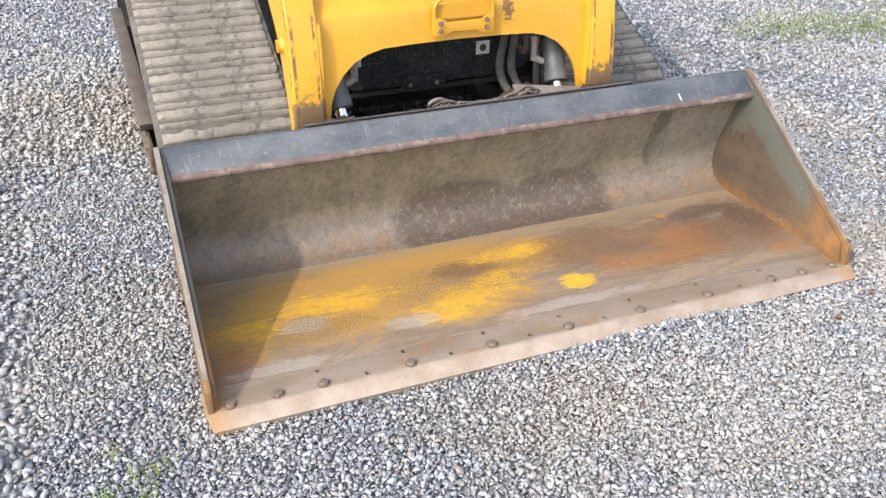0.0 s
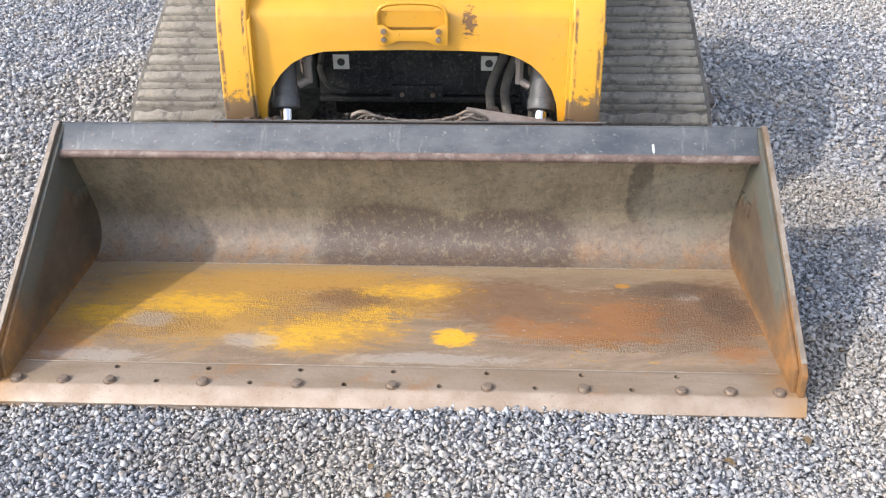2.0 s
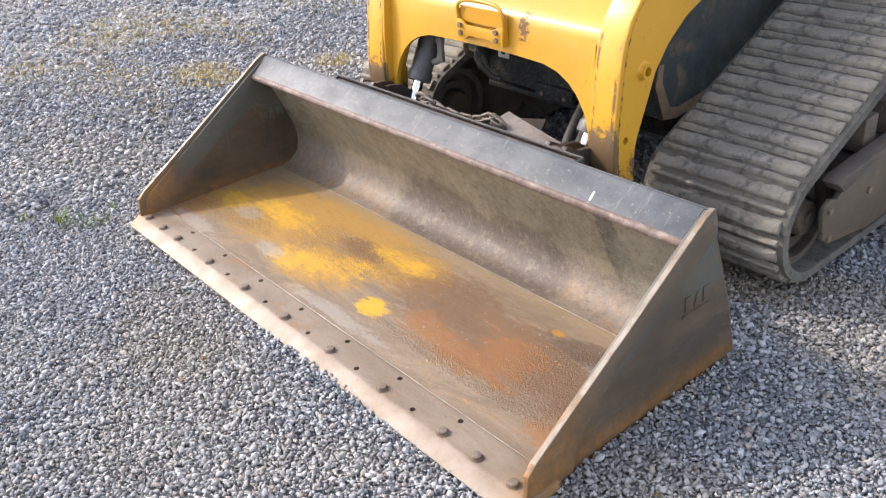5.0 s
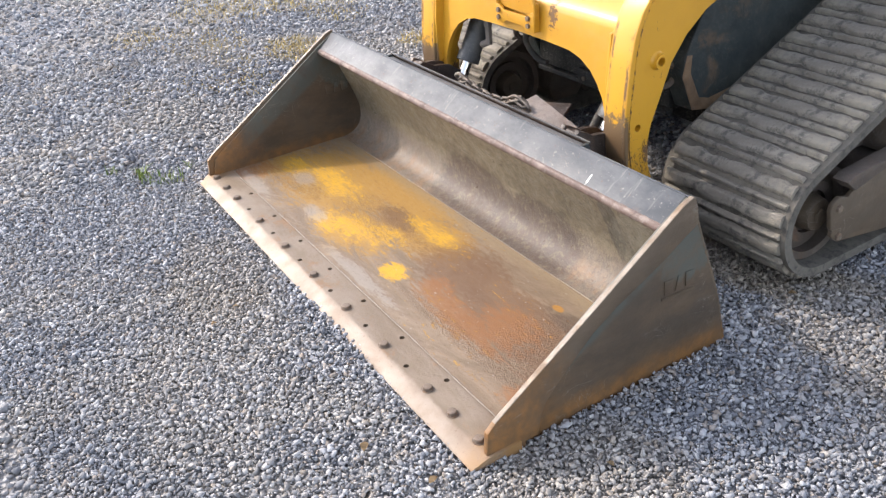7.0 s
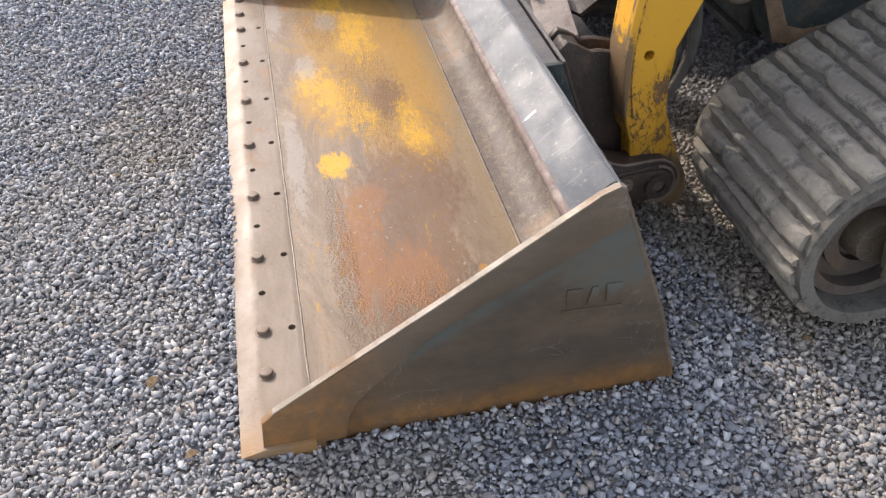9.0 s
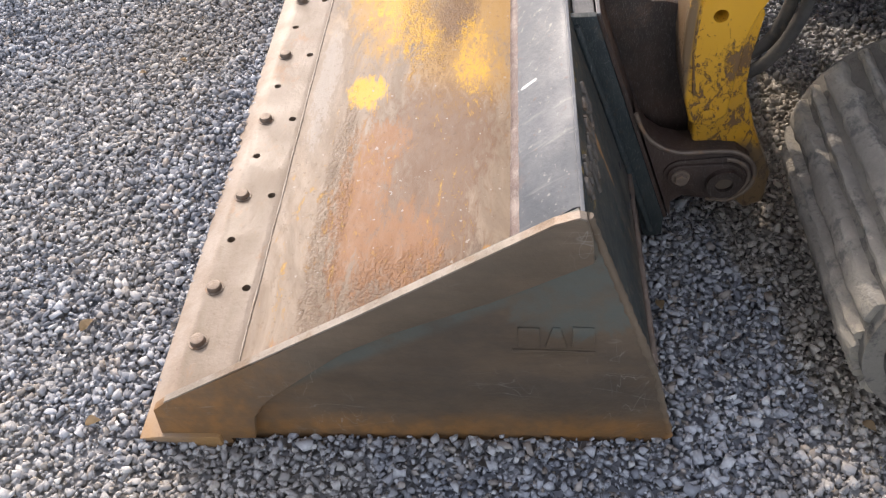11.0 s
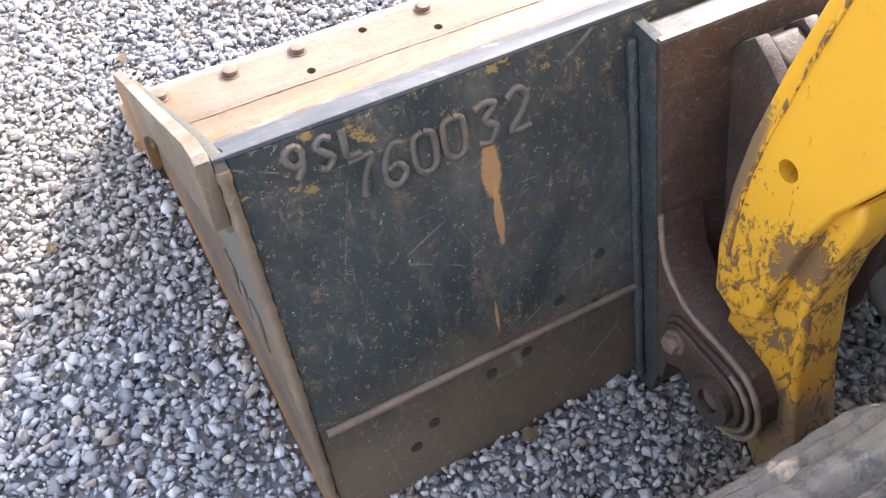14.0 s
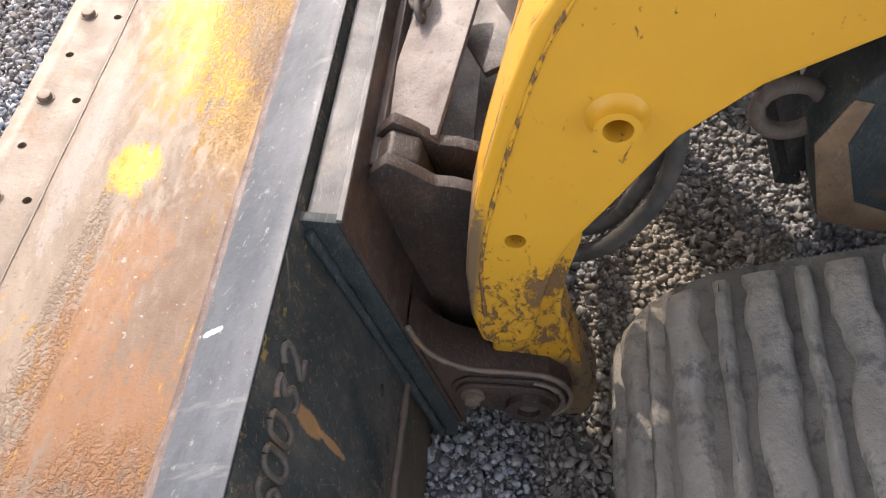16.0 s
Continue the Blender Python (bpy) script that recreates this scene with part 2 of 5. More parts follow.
def make_yellow(name, worn=0.0):
    n = Nodes(name)
    col = n.mix(n.ramp(n.noise(2.5, 4), 0.35, 0.65), (0.60, 0.305, 0.024), (0.51, 0.25, 0.018))
    dirt = n.ramp(n.noise(5, 6, 0.7, warp=0.3), 0.5, 0.8, 0.0, 0.5)
    col = n.mix(dirt, col, (0.45, 0.30, 0.08))
    z = n.xyz()[2]
    low = n.ramp(z, 0.47, 0.30, 0.0, 0.10)
    chip = n.ramp(n.math("ADD", n.noise(75, 5, 0.75, (1, 1, 0.55), 0.5), n.math("MULTIPLY_ADD", low, 1.15, worn)), 0.66, 0.69)
    mar = n.ramp(n.math("ADD", n.noise(58, 7, 0.8, (1, 1, 0.7), 0.5), n.math("MULTIPLY", low, 0.95)), 0.665, 0.69)
    mar = n.math("MAXIMUM", mar, n.math("MULTIPLY", n.blob(0.168, 0.665, 0.016, 0.03, 3.4, 90, (1, 0, 1)), n.ramp(n.xyz()[1], 1.0, 0.98)))
    x = n.math("ABSOLUTE", n.xyz()[0])
    rim = n.math("MAXIMUM", n.ramp(n.math("ABSOLUTE", n.math("SUBTRACT", x, 0.534)), 0.008, 0.002), n.ramp(n.math("ABSOLUTE", n.math("SUBTRACT", x, 0.468)), 0.006, 0.002))
    rim = n.math("MULTIPLY", n.math("MULTIPLY", rim, n.ramp(n.xyz()[1], 0.905, 0.895)), n.ramp(n.noise(38, 6, 0.8, (1, 1, 0.4)), 0.46, 0.56))
    mar = n.math("MAXIMUM", mar, rim)
    scrape = n.vec("LENGTH", n.vec("MULTIPLY", n.vec("SUBTRACT", n.coord, (0, 0.940, 0.352)), (0, 27, 21)), (0, 0, 0))
    scrape = n.math("MULTIPLY_ADD", n.math("SUBTRACT", n.noise(130, 7, 0.82, (1, 1, 0.6), 0.5), 0.5), 4.6, scrape)
    mar = n.math("MAXIMUM", mar, n.ramp(scrape, 0.62, 0.54))
    bare = n.math("MAXIMUM", chip, mar)
    tip = n.math("MULTIPLY", n.ramp(n.math("ADD", z, n.math("MULTIPLY", n.noise(16, 5, 0.7), 0.09)), 0.245, 0.205), 0.85)
    foot = n.math("MULTIPLY", n.math("MULTIPLY", n.ramp(n.xyz()[1], 0.872, 0.864), n.ramp(n.math("ADD", z, n.math("MULTIPLY", n.noise(22, 6, 0.8), 0.22)), 0.59, 0.565)), 0.9)
    col = n.mix(n.math("MULTIPLY", bare, 0.9), col, (0.11, 0.06, 0.034))
    col = n.mix(n.math("MAXIMUM", tip, foot), col, (0.12, 0.085, 0.06))
    bump = n.math("SUBTRACT", n.math("MULTIPLY", n.noise(60, 3), 0.3), bare)
    return n.finish(col, n.ramp(bare, 0, 1, 0.36, 0.75), 0.0, bump, 0.0006)


YELLOW = make_yellow("worn_yellow_paint")
YELLOW_SEAM = make_yellow("chipped_yellow_seam", 0.14)


def make_bucket_floor():
    n = Nodes("bucket_floor_steel")
    drag = n.noise(7, 7, 0.72, (0.5, 1.5, 1), 1.0)
    grain = n.noise(42, 5, 0.75, (0.5, 1.5, 1), 0.6)

    def region(spots, cut, soft=0.3, a=2.2, g=1.1):
        """Worn patches: soft ellipses broken up by the drag marks."""
        field = None
        for x, y, rx, ry in spots:
            far = n.vec("LENGTH", n.vec("MULTIPLY", n.vec("SUBTRACT", n.coord, (x, y, 0)), (1 / rx, 1 / ry, 0)), (0, 0, 0))
            near = n.ramp(far, 1.5, 0.1)
            field = near if field is None else n.math("MAXIMUM", field, near)
        v = n.math("MULTIPLY_ADD", n.math("SUBTRACT", drag, 0.5), a, field)
        v = n.math("MULTIPLY_ADD", n.math("SUBTRACT", grain, 0.5), g, v)
        return n.ramp(v, cut - soft, cut + soft)

    col = n.mix(n.ramp(drag, 0.36, 0.64), (0.185, 0.132, 0.088), (0.265, 0.20, 0.14))
    wash = region([(-0.55, 0.45, 0.42, 0.21), (-0.30, 0.57, 0.42, 0.10), (-0.04, 0.50, 0.26, 0.13), (-0.2, 0.33, 0.24, 0.12), (-0.84, 0.36, 0.12, 0.12)], 0.42, 0.34, 1.5, 1.5)
    col = n.mix(n.math("MULTIPLY", wash, 0.85), col, (0.37, 0.205, 0.045))
    red = region([(0.30, 0.46, 0.22, 0.14), (0.58, 0.42, 0.30, 0.14), (0.84, 0.44, 0.16, 0.17), (-0.14, 0.48, 0.12, 0.055)], 0.42, 0.28, 1.6, 1.9)
    col = n.mix(n.math("MULTIPLY", red, 0.75), col, (0.15, 0.082, 0.045))
    rust = region([(0.60, 0.40, 0.15, 0.09), (0.86, 0.26, 0.09, 0.05), (0.50, 0.33, 0.26, 0.06), (-0.88, 0.24, 0.09, 0.14), (0.30, 0.36, 0.08, 0.05)], 0.54, 0.30, 2.0, 2.4)
    col = n.mix(n.math("MULTIPLY", rust, 0.7), col, (0.27, 0.12, 0.045))
    col = n.mix(n.math("MULTIPLY", n.ramp(n.math("MULTIPLY_ADD", drag, 0.06, n.xyz()[1]), 0.62, 0.665), 0.55), col, (0.27, 0.205, 0.125))
    smear = region([(-0.20, 0.335, 0.17, 0.065), (-0.30, 0.28, 0.09, 0.05), (-0.07, 0.40, 0.10, 0.05), (-0.56, 0.44, 0.24, 0.07), (-0.80, 0.38, 0.12, 0.06), (0.0, 0.52, 0.16, 0.05)], 0.62, 0.30, 2.0, 3.0)
    spot = region([(0.142, 0.30, 0.078, 0.056)], 0.62, 0.18, 0.9, 1.5)
    col = n.mix(n.math("MULTIPLY", smear, 0.85), col, n.mix(n.ramp(grain, 0.35, 0.6), (0.46, 0.25, 0.035), (0.60, 0.34, 0.03)))
    col = n.mix(n.math("MULTIPLY", spot, 0.95), col, (0.60, 0.33, 0.028))
    grey = region([(-0.67, 0.36, 0.09, 0.05), (0.78, 0.51, 0.05, 0.03), (-0.38, 0.275, 0.10, 0.04), (-0.76, 0.2, 0.2, 0.04), (0.1, 0.21, 0.3, 0.035)], 0.62, 0.24, 1.4, 2.2)
    col = n.mix(n.math("MULTIPLY", grey, 0.6), col, (0.33, 0.295, 0.255))
    col = n.mix(n.math("MULTIPLY", region([(0.74, 0.545, 0.17, 0.045), (0.87, 0.47, 0.07, 0.10)], 0.5), 0.7), col, (0.085, 0.062, 0.046))
    col = n.mix(n.math("MULTIPLY", region([(0.61, 0.562, 0.03, 0.016)], 0.6, 0.2, 0.6, 0.6), 0.8), col, (0.40, 0.19, 0.03))
    col = n.mix(n.ramp(n.noise(90, 4, 0.75), 0.58, 0.66, 0.0, 0.5), col, (0.12, 0.075, 0.045))
    chip = n.ramp(n.noise(75, 2, 0.5), 0.70, 0.74, 0.0, 0.6)
    col = n.mix(chip, col, (0.36, 0.32, 0.275))
    band = region([(0.55, 0.275, 0.42, 0.03), (0.8, 0.42, 0.22, 0.16), (-0.7, 0.34, 0.22, 0.08), (-0.2, 0.43, 0.3, 0.10)], 0.42, 0.2, 0.8, 0.8)
    pits = n.math("MULTIPLY", n.ramp(n.noise(185, 2, 0.6), 0.42, 0.60), band)
    col = n.mix(n.math("MULTIPLY", pits, 0.35), col, (0.13, 0.07, 0.038))
    bump = n.math("ADD", n.math("ADD", n.math("MULTIPLY", pits, 0.9), n.math("MULTIPLY", n.noise(170, 4, 0.75), 0.6)), n.math("MULTIPLY", drag, 0.35))
    return n.finish(col, n.ramp(grain, 0.3, 0.7, 0.40, 0.64), 0.0, bump, 0.0013, 0.34)


FLOOR = make_bucket_floor()


def make_cutting_edge():
    n = Nodes("cutting_edge_steel")
    col = n.mix(n.ramp(n.noise(6, 6, 0.65, (0.5, 1.5, 1), 0.3), 0.36, 0.64), (0.19, 0.142, 0.098), (0.25, 0.198, 0.15))
    col = n.mix(n.ramp(n.noise(11, 6, 0.75, (0.6, 1, 1)), 0.53, 0.66, 0, 0.7), col, (0.24, 0.13, 0.062))
    y = n.xyz()[1]
    worn = n.ramp(n.math("ADD", y, n.math("MULTIPLY", n.math("SUBTRACT", n.noise(20, 4), 0.5), 0.02)), 0.092, 0.078)
    col = n.mix(n.math("MULTIPLY", worn, 0.8), col, n.mix(n.ramp(n.noise(9, 5), 0.35, 0.65), (0.28, 0.21, 0.155), (0.38, 0.31, 0.25)))
    ends = n.ramp(n.math("ABSOLUTE", n.xyz()[0]), 0.86, 0.97)
    col = n.mix(n.math("MULTIPLY", ends, n.ramp(n.noise(9, 4), 0.35, 0.6, 0.2, 0.8)), col, (0.30, 0.16, 0.055))
    col = n.mix(n.ramp(n.noise(110, 4, 0.7), 0.6, 0.68, 0, 0.45), col, (0.14, 0.09, 0.06))
    bump = n.math("ADD", n.noise(100, 4, 0.7), n.noise(25, 4))
    return n.finish(col, n.ramp(n.noise(14, 5), 0.3, 0.7, 0.42, 0.64), 0.0, bump, 0.001, 0.35)


EDGE = make_cutting_edge()


def make_back_liner():
    n = Nodes("bucket_inner_back_steel")
    col = n.mix(n.ramp(n.noise(7, 6, 0.7, (1, 1, 0.6), 0.4), 0.35, 0.65), (0.14, 0.115, 0.077), (0.235, 0.197, 0.135))
    z = n.math("ADD", n.xyz()[2], n.math("MULTIPLY", n.math("SUBTRACT", n.noise(7, 4), 0.5), 0.05))
    col = n.mix(n.ramp(z, 0.15, 0.10, 0, 0.75), col, (0.19, 0.15, 0.125))
    col = n.mix(n.math("MULTIPLY", n.ramp(z, 0.09, 0.045), n.ramp(n.noise(13, 5, 0.7, (1, 1, 0.4)), 0.42, 0.6)), col, (0.22, 0.135, 0.08))
    hump = n.math("MAXIMUM", n.blob(-0.05, 0.07, 0.24, 0.125, 0.12, 5, (1, 0, 1)), n.blob(0.30, 0.06, 0.20, 0.12, 0.12, 5, (1, 0, 1)))
    col = n.mix(n.math("MULTIPLY", hump, 0.8), col, (0.075, 0.052, 0.042))
    dark = n.blob(0.655, 0.26, 0.035, 0.14, 0.6, 9, (1, 0, 1))
    col = n.mix(n.math("MULTIPLY", dark, 0.8), col, (0.05, 0.045, 0.036))
    olive = n.blob(0.8, 0.2, 0.16, 0.14, 0.3, 7, (1, 0, 1))
    col = n.mix(n.math("MULTIPLY", olive, 0.5), col, (0.22, 0.215, 0.175))
    mottle = n.noise(46, 7, 0.85, (1, 1, 0.75), 0.3)
    col = n.mix(n.ramp(mottle, 0.51, 0.62, 0, 0.6), col, (0.27, 0.225, 0.15))
    col = n.mix(n.ramp(mottle, 0.47, 0.38, 0, 0.6), col, (0.07, 0.06, 0.048))
    col = n.mix(n.ramp(n.noise(17, 6, 0.75, warp=0.5), 0.56, 0.66, 0, 0.5), col, (0.085, 0.066, 0.05))
    streak = n.ramp(n.noise(28, 4, 0.7, (1, 1, 0.12)), 0.58, 0.68, 0, 0.35)
    col = n.mix(streak, col, (0.27, 0.25, 0.20))
    col = n.mix(n.ramp(n.noise(120, 4, 0.75), 0.57, 0.66, 0, 0.55), col, (0.085, 0.066, 0.05))
    col = n.mix(n.ramp(n.noise(150, 3, 0.8, (1, 1, 0.5)), 0.62, 0.68, 0, 0.55), col, (0.34, 0.30, 0.22))
    bump = n.math("ADD", n.noise(110, 4, 0.75), n.math("ADD", n.math("MULTIPLY", n.noise(12, 4), 0.6), mottle))
    return n.finish(col, n.ramp(n.noise(30, 6, 0.75), 0.3, 0.7, 0.26, 0.6), 0.0, bump, 0.0022, 0.55)


LINER = make_back_liner()


def make_back_paint():
    n = Nodes("scratched_dark_back_paint")
    col = n.mix(n.ramp(n.noise(5, 5, 0.65), 0.35, 0.65), (0.011, 0.018, 0.019), (0.027, 0.035, 0.035))
    dusty = n.ramp(n.noise(4.5, 7, 0.75, (1, 1, 0.6), 0.5), 0.48, 0.72, 0, 0.6)
    col = n.mix(dusty, col, (0.115, 0.105, 0.088))
    z = n.xyz()[2]
    low = n.ramp(n.math("ADD", z, n.math("MULTIPLY", n.noise(9, 5), 0.14)), 0.29, 0.13, 0, 0.8)
    col = n.mix(low, col, (0.12, 0.088, 0.06))
    yel = n.math("MULTIPLY", n.ramp(n.math("ADD", z, n.math("MULTIPLY", n.xyz()[0], 0.03)), 0.40, 0.44), n.ramp(n.noise(26, 5, 0.75, (1, 1, 1.5)), 0.58, 0.64))
    col = n.mix(n.math("MULTIPLY", yel, 0.6), col, (0.34, 0.22, 0.045))
    speck = n.ramp(n.noise(105, 4, 0.85), 0.58, 0.64, 0, 0.75)
    col = n.mix(speck, col, (0.17, 0.115, 0.07))
    blotch = n.ramp(n.noise(19, 7, 0.8, (1, 1, 0.6), 0.4), 0.56, 0.66, 0, 0.6)
    col = n.mix(blotch, col, (0.12, 0.085, 0.058))
    pale = n.ramp(n.noise(150, 3, 0.8), 0.66, 0.70, 0, 0.8)
    col = n.mix(pale, col, (0.30, 0.27, 0.23))
    for k, (s, v, turn) in enumerate(((7, (1, 1, 0.22), (0, 0.5, 0)), (8, (0.3, 1, 1), (0, 0.3, 0)), (11, (1, 1, 0.25), (0, -0.6, 0)), (5, (1, 1, 0.5), (0, 1.1, 0)))):
        turned = n.add("ShaderNodeMapping")
        n.put(turned.inputs["Vector"], n.coord)
        turned.inputs["Rotation"].default_value, turned.inputs["Scale"].default_value = turn, v
        cells = n.add("ShaderNodeTexVoronoi", feature="DISTANCE_TO_EDGE")
        n.put(cells.inputs["Vector"], turned.outputs[0])
        cells.inputs["Scale"].default_value = s
        keep = n.ramp(n.noise(9 + 3 * k, 4, 0.75), 0.52, 0.64, 0, 0.5)
        col = n.mix(n.math("MULTIPLY", n.ramp(cells.outputs["Distance"], 0.007, 0.0), keep), col, (0.22, 0.19, 0.155))
    rub = n.ramp(n.noise(60, 4, 0.75, (1.4, 1, 0.25)), 0.56, 0.68, 0, 0.4)
    col = n.mix(n.math("MULTIPLY", rub, n.ramp(n.noise(4, 3), 0.42, 0.6)), col, (0.17, 0.135, 0.10))
    for x, zz, rx, rz in ((0.714, 0.352, 0.011, 0.030), (0.712, 0.305, 0.005, 0.036), (0.73, 0.19, 0.002, 0.02)):
        col = n.mix(n.math("MULTIPLY", n.blob(x, zz, rx, rz, 0.6, 40, (1, 0, 1)), 0.7), col, (0.36, 0.19, 0.075))
    bump = n.math("ADD", n.noise(90, 4, 0.7), n.noise(14, 3))
    return n.finish(col, n.ramp(n.noise(9, 5), 0.3, 0.7, 0.52, 0.78), 0.0, bump, 0.001, 0.32)


BACK = make_back_paint()


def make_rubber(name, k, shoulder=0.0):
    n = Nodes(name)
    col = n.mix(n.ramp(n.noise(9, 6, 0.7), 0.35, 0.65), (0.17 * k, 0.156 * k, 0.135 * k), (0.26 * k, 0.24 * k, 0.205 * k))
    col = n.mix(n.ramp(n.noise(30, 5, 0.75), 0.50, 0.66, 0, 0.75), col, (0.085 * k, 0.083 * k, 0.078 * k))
    col = n.mix(n.ramp(n.noise(14, 5, 0.75, warp=0.5), 0.66, 0.72, 0, 0.55), col, (0.40, 0.36, 0.30))
    edge = n.math("MULTIPLY", n.ramp(n.math("ABSOLUTE", n.xyz()[0]), 0.10, 0.20), n.ramp(n.noise(22, 6, 0.75), 0.42, 0.6, 0, shoulder))
    col = n.mix(edge, col, (0.33, 0.295, 0.235))
    bump = n.math("ADD", n.noise(60, 5, 0.75), n.math("MULTIPLY", n.noise(200, 3, 0.7), 0.5))
    return n.finish(col, 0.88, 0.0, bump, 0.004, 0.25)


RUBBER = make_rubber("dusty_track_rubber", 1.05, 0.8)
# same rubber darkened for the belt: groove shade between lugs put into colour
RUBBER_SHADED = make_rubber("shaded_track_grooves", 0.62)


def make_grass(name, a, b):
    n = Nodes(name)
    geo = n.add("ShaderNodeNewGeometry")
    return n.finish(n.mix(geo.outputs["Random Per Island"], a, b), 0.7, spec=0.2)


GRASS = make_grass("green_weed", (0.10, 0.17, 0.035), (0.22, 0.26, 0.07))
LEAF = make_grass("dry_leaf_skin", (0.26, 0.18, 0.10), (0.33, 0.24, 0.14))
DRY = make_grass("dry_straw", (0.42, 0.31, 0.11), (0.55, 0.44, 0.20))


# ---- mesh helpers ----
def thing(name, label, category, at=(0, 0, 0), group=""):
    ob = new(name)
    ob.location = at
    ob.empty_display_size = 0.1
    return tagged(ob, label, category, group)


def part(name, bm, material, parent, label="", smooth=None):
    mesh = bpy.data.meshes.new(name)
    bmesh.ops.recalc_face_normals(bm, faces=bm.faces)
    bm.to_mesh(mesh)
    bm.free()
    mesh.materials.append(material)
    if smooth is not None:
        mesh.shade_smooth()
        mesh.set_sharp_from_angle(angle=radians(smooth))
    ob = new(name, mesh)
    ob.parent = parent
    if label:
        ob["label"] = label
    return ob


def bevel(bm, width, segments=2, angle=30):
    edges = [e for e in bm.edges if len(e.link_faces) == 2 and e.calc_face_angle(0) > radians(angle)]
    if width and edges:
        bmesh.ops.bevel(bm, geom=edges, offset=width, segments=segments, affect="EDGES", profile=0.6, clamp_overlap=True)
    return bm


def plate(outline, x0, x1, width=0.002, segments=2):
    """An outline in (y, z), as thick as from x0 to x1."""
    bm = bmesh.new()
    a = [bm.verts.new((x0, y, z)) for y, z in outline]
    b = [bm.verts.new((x1, y, z)) for y, z in outline]
    bm.faces.new(a)
    bm.faces.new(b[::-1])
    for i in range(len(a)):
        j = (i + 1) % len(a)
        bm.faces.new((a[j], a[i], b[i], b[j]))
    bmesh.ops.recalc_face_normals(bm, faces=bm.faces)
    return bevel(bm, width, segments)


def box(x0, x1, y0, y1, z0, z1, width=0.003, m=None, segments=2):
    bm = bmesh.new()
    bmesh.ops.create_cube(bm, size=1.0)
    for v in bm.verts:
        v.co = Vector(((x0 + x1) / 2 + v.co.x * (x1 - x0), (y0 + y1) / 2 + v.co.y * (y1 - y0), (z0 + z1) / 2 + v.co.z * (z1 - z0)))
    bevel(bm, width, segments)
    if m:
        bmesh.ops.transform(bm, matrix=m, verts=bm.verts)
    return bm


def rod(a, b, r, segments=24, r2=None, width=0.0):
    a, b = Vector(a), Vector(b)
    bm = bmesh.new()
    bmesh.ops.create_cone(bm, cap_ends=True, segments=segments, radius1=r, radius2=r if r2 is None else r2, depth=(b - a).length)
    bevel(bm, width, 2, 60)
    m = Matrix.Translation((a + b) / 2) @ (b - a).to_track_quat("Z", "Y").to_matrix().to_4x4()
    bmesh.ops.transform(bm, matrix=m, verts=bm.verts)
    return bm


def join(*bms):
    out = bmesh.new()
    for bm in bms:
        mesh = bpy.data.meshes.new("joined")
        bm.to_mesh(mesh)
        bm.free()
        out.from_mesh(mesh)
        bpy.data.meshes.remove(mesh)
    return out


def smooth_path(points, steps=8):
    """Catmull-Rom through the points."""
    p = [Vector(q) for q in points]
    p = [2 * p[0] - p[1]] + p + [2 * p[-1] - p[-2]]
    out = []
    for i in range(1, len(p) - 2):
        for s in range(steps):
            t = s / steps
            out.append(0.5 * (2 * p[i] + (p[i + 1] - p[i - 1]) * t + (2 * p[i - 1] - 5 * p[i] + 4 * p[i + 1] - p[i + 2]) * t * t
                              + (3 * p[i] - p[i - 1] - 3 * p[i + 1] + p[i + 2]) * t ** 3))
    out.append(p[-2])
    return out


def tube(points, r, segments=10, steps=8, closed=False, lump=0.0):
    path = smooth_path(points, steps) if steps > 1 else [Vector(q) for q in points]
    bm = bmesh.new()
    rings = []
    up = Vector((0.13, 0.29, 0.95))
    for i, p in enumerate(path):
        a = path[i - 1] if i or closed else p
        b = path[(i + 1) % len(path)] if i < len(path) - 1 or closed else p
        way = (b - a).normalized()
        side = way.cross(up).normalized()
        over = side.cross(way)
        rr = r * (1 + lump * (noise.noise(p * 90) + 0.6 * math.sin(i * 1.9)))
        rings.append([bm.verts.new(p + rr * (math.cos(k * math.tau / segments) * side + math.sin(k * math.tau / segments) * over)) for k in range(segments)])
    for i in range(len(rings) - (0 if closed else 1)):
        a, b = rings[i], rings[(i + 1) % len(rings)]
        for k in range(segments):
            j = (k + 1) % segments
            bm.faces.new((a[k], a[j], b[j], b[k]))
    if not closed:
        bm.faces.new(rings[0][::-1])
        bm.faces.new(rings[-1])
    return bm


def cut_holes(ob, rods):
    """Round holes through a part: rows of start, end, radius."""
    cutter = bpy.data.meshes.new("cutter")
    bm = join(*[rod(a, b, r, 20) for a, b, r in rods])
    bm.to_mesh(cutter)
    bm.free()
    tool = new("cutter", cutter)
    mod = ob.modifiers.new("holes", "BOOLEAN")
    mod.operation, mod.solver, mod.object = "DIFFERENCE", "EXACT", tool
    bpy.context.view_layer.update()
    done = bpy.data.meshes.new_from_object(ob.evaluated_get(bpy.context.evaluated_depsgraph_get()))
    ob.modifiers.clear()
    ob.data = done
    bpy.data.objects.remove(tool)


# ---- ground and gravel ----
def ground_height(x, y):
    return 0.010 * np.sin(x * 2.1 + 0.6) * np.cos(y * 1.7) + 0.004 * np.sin(x * 6.3 + y * 4.1)


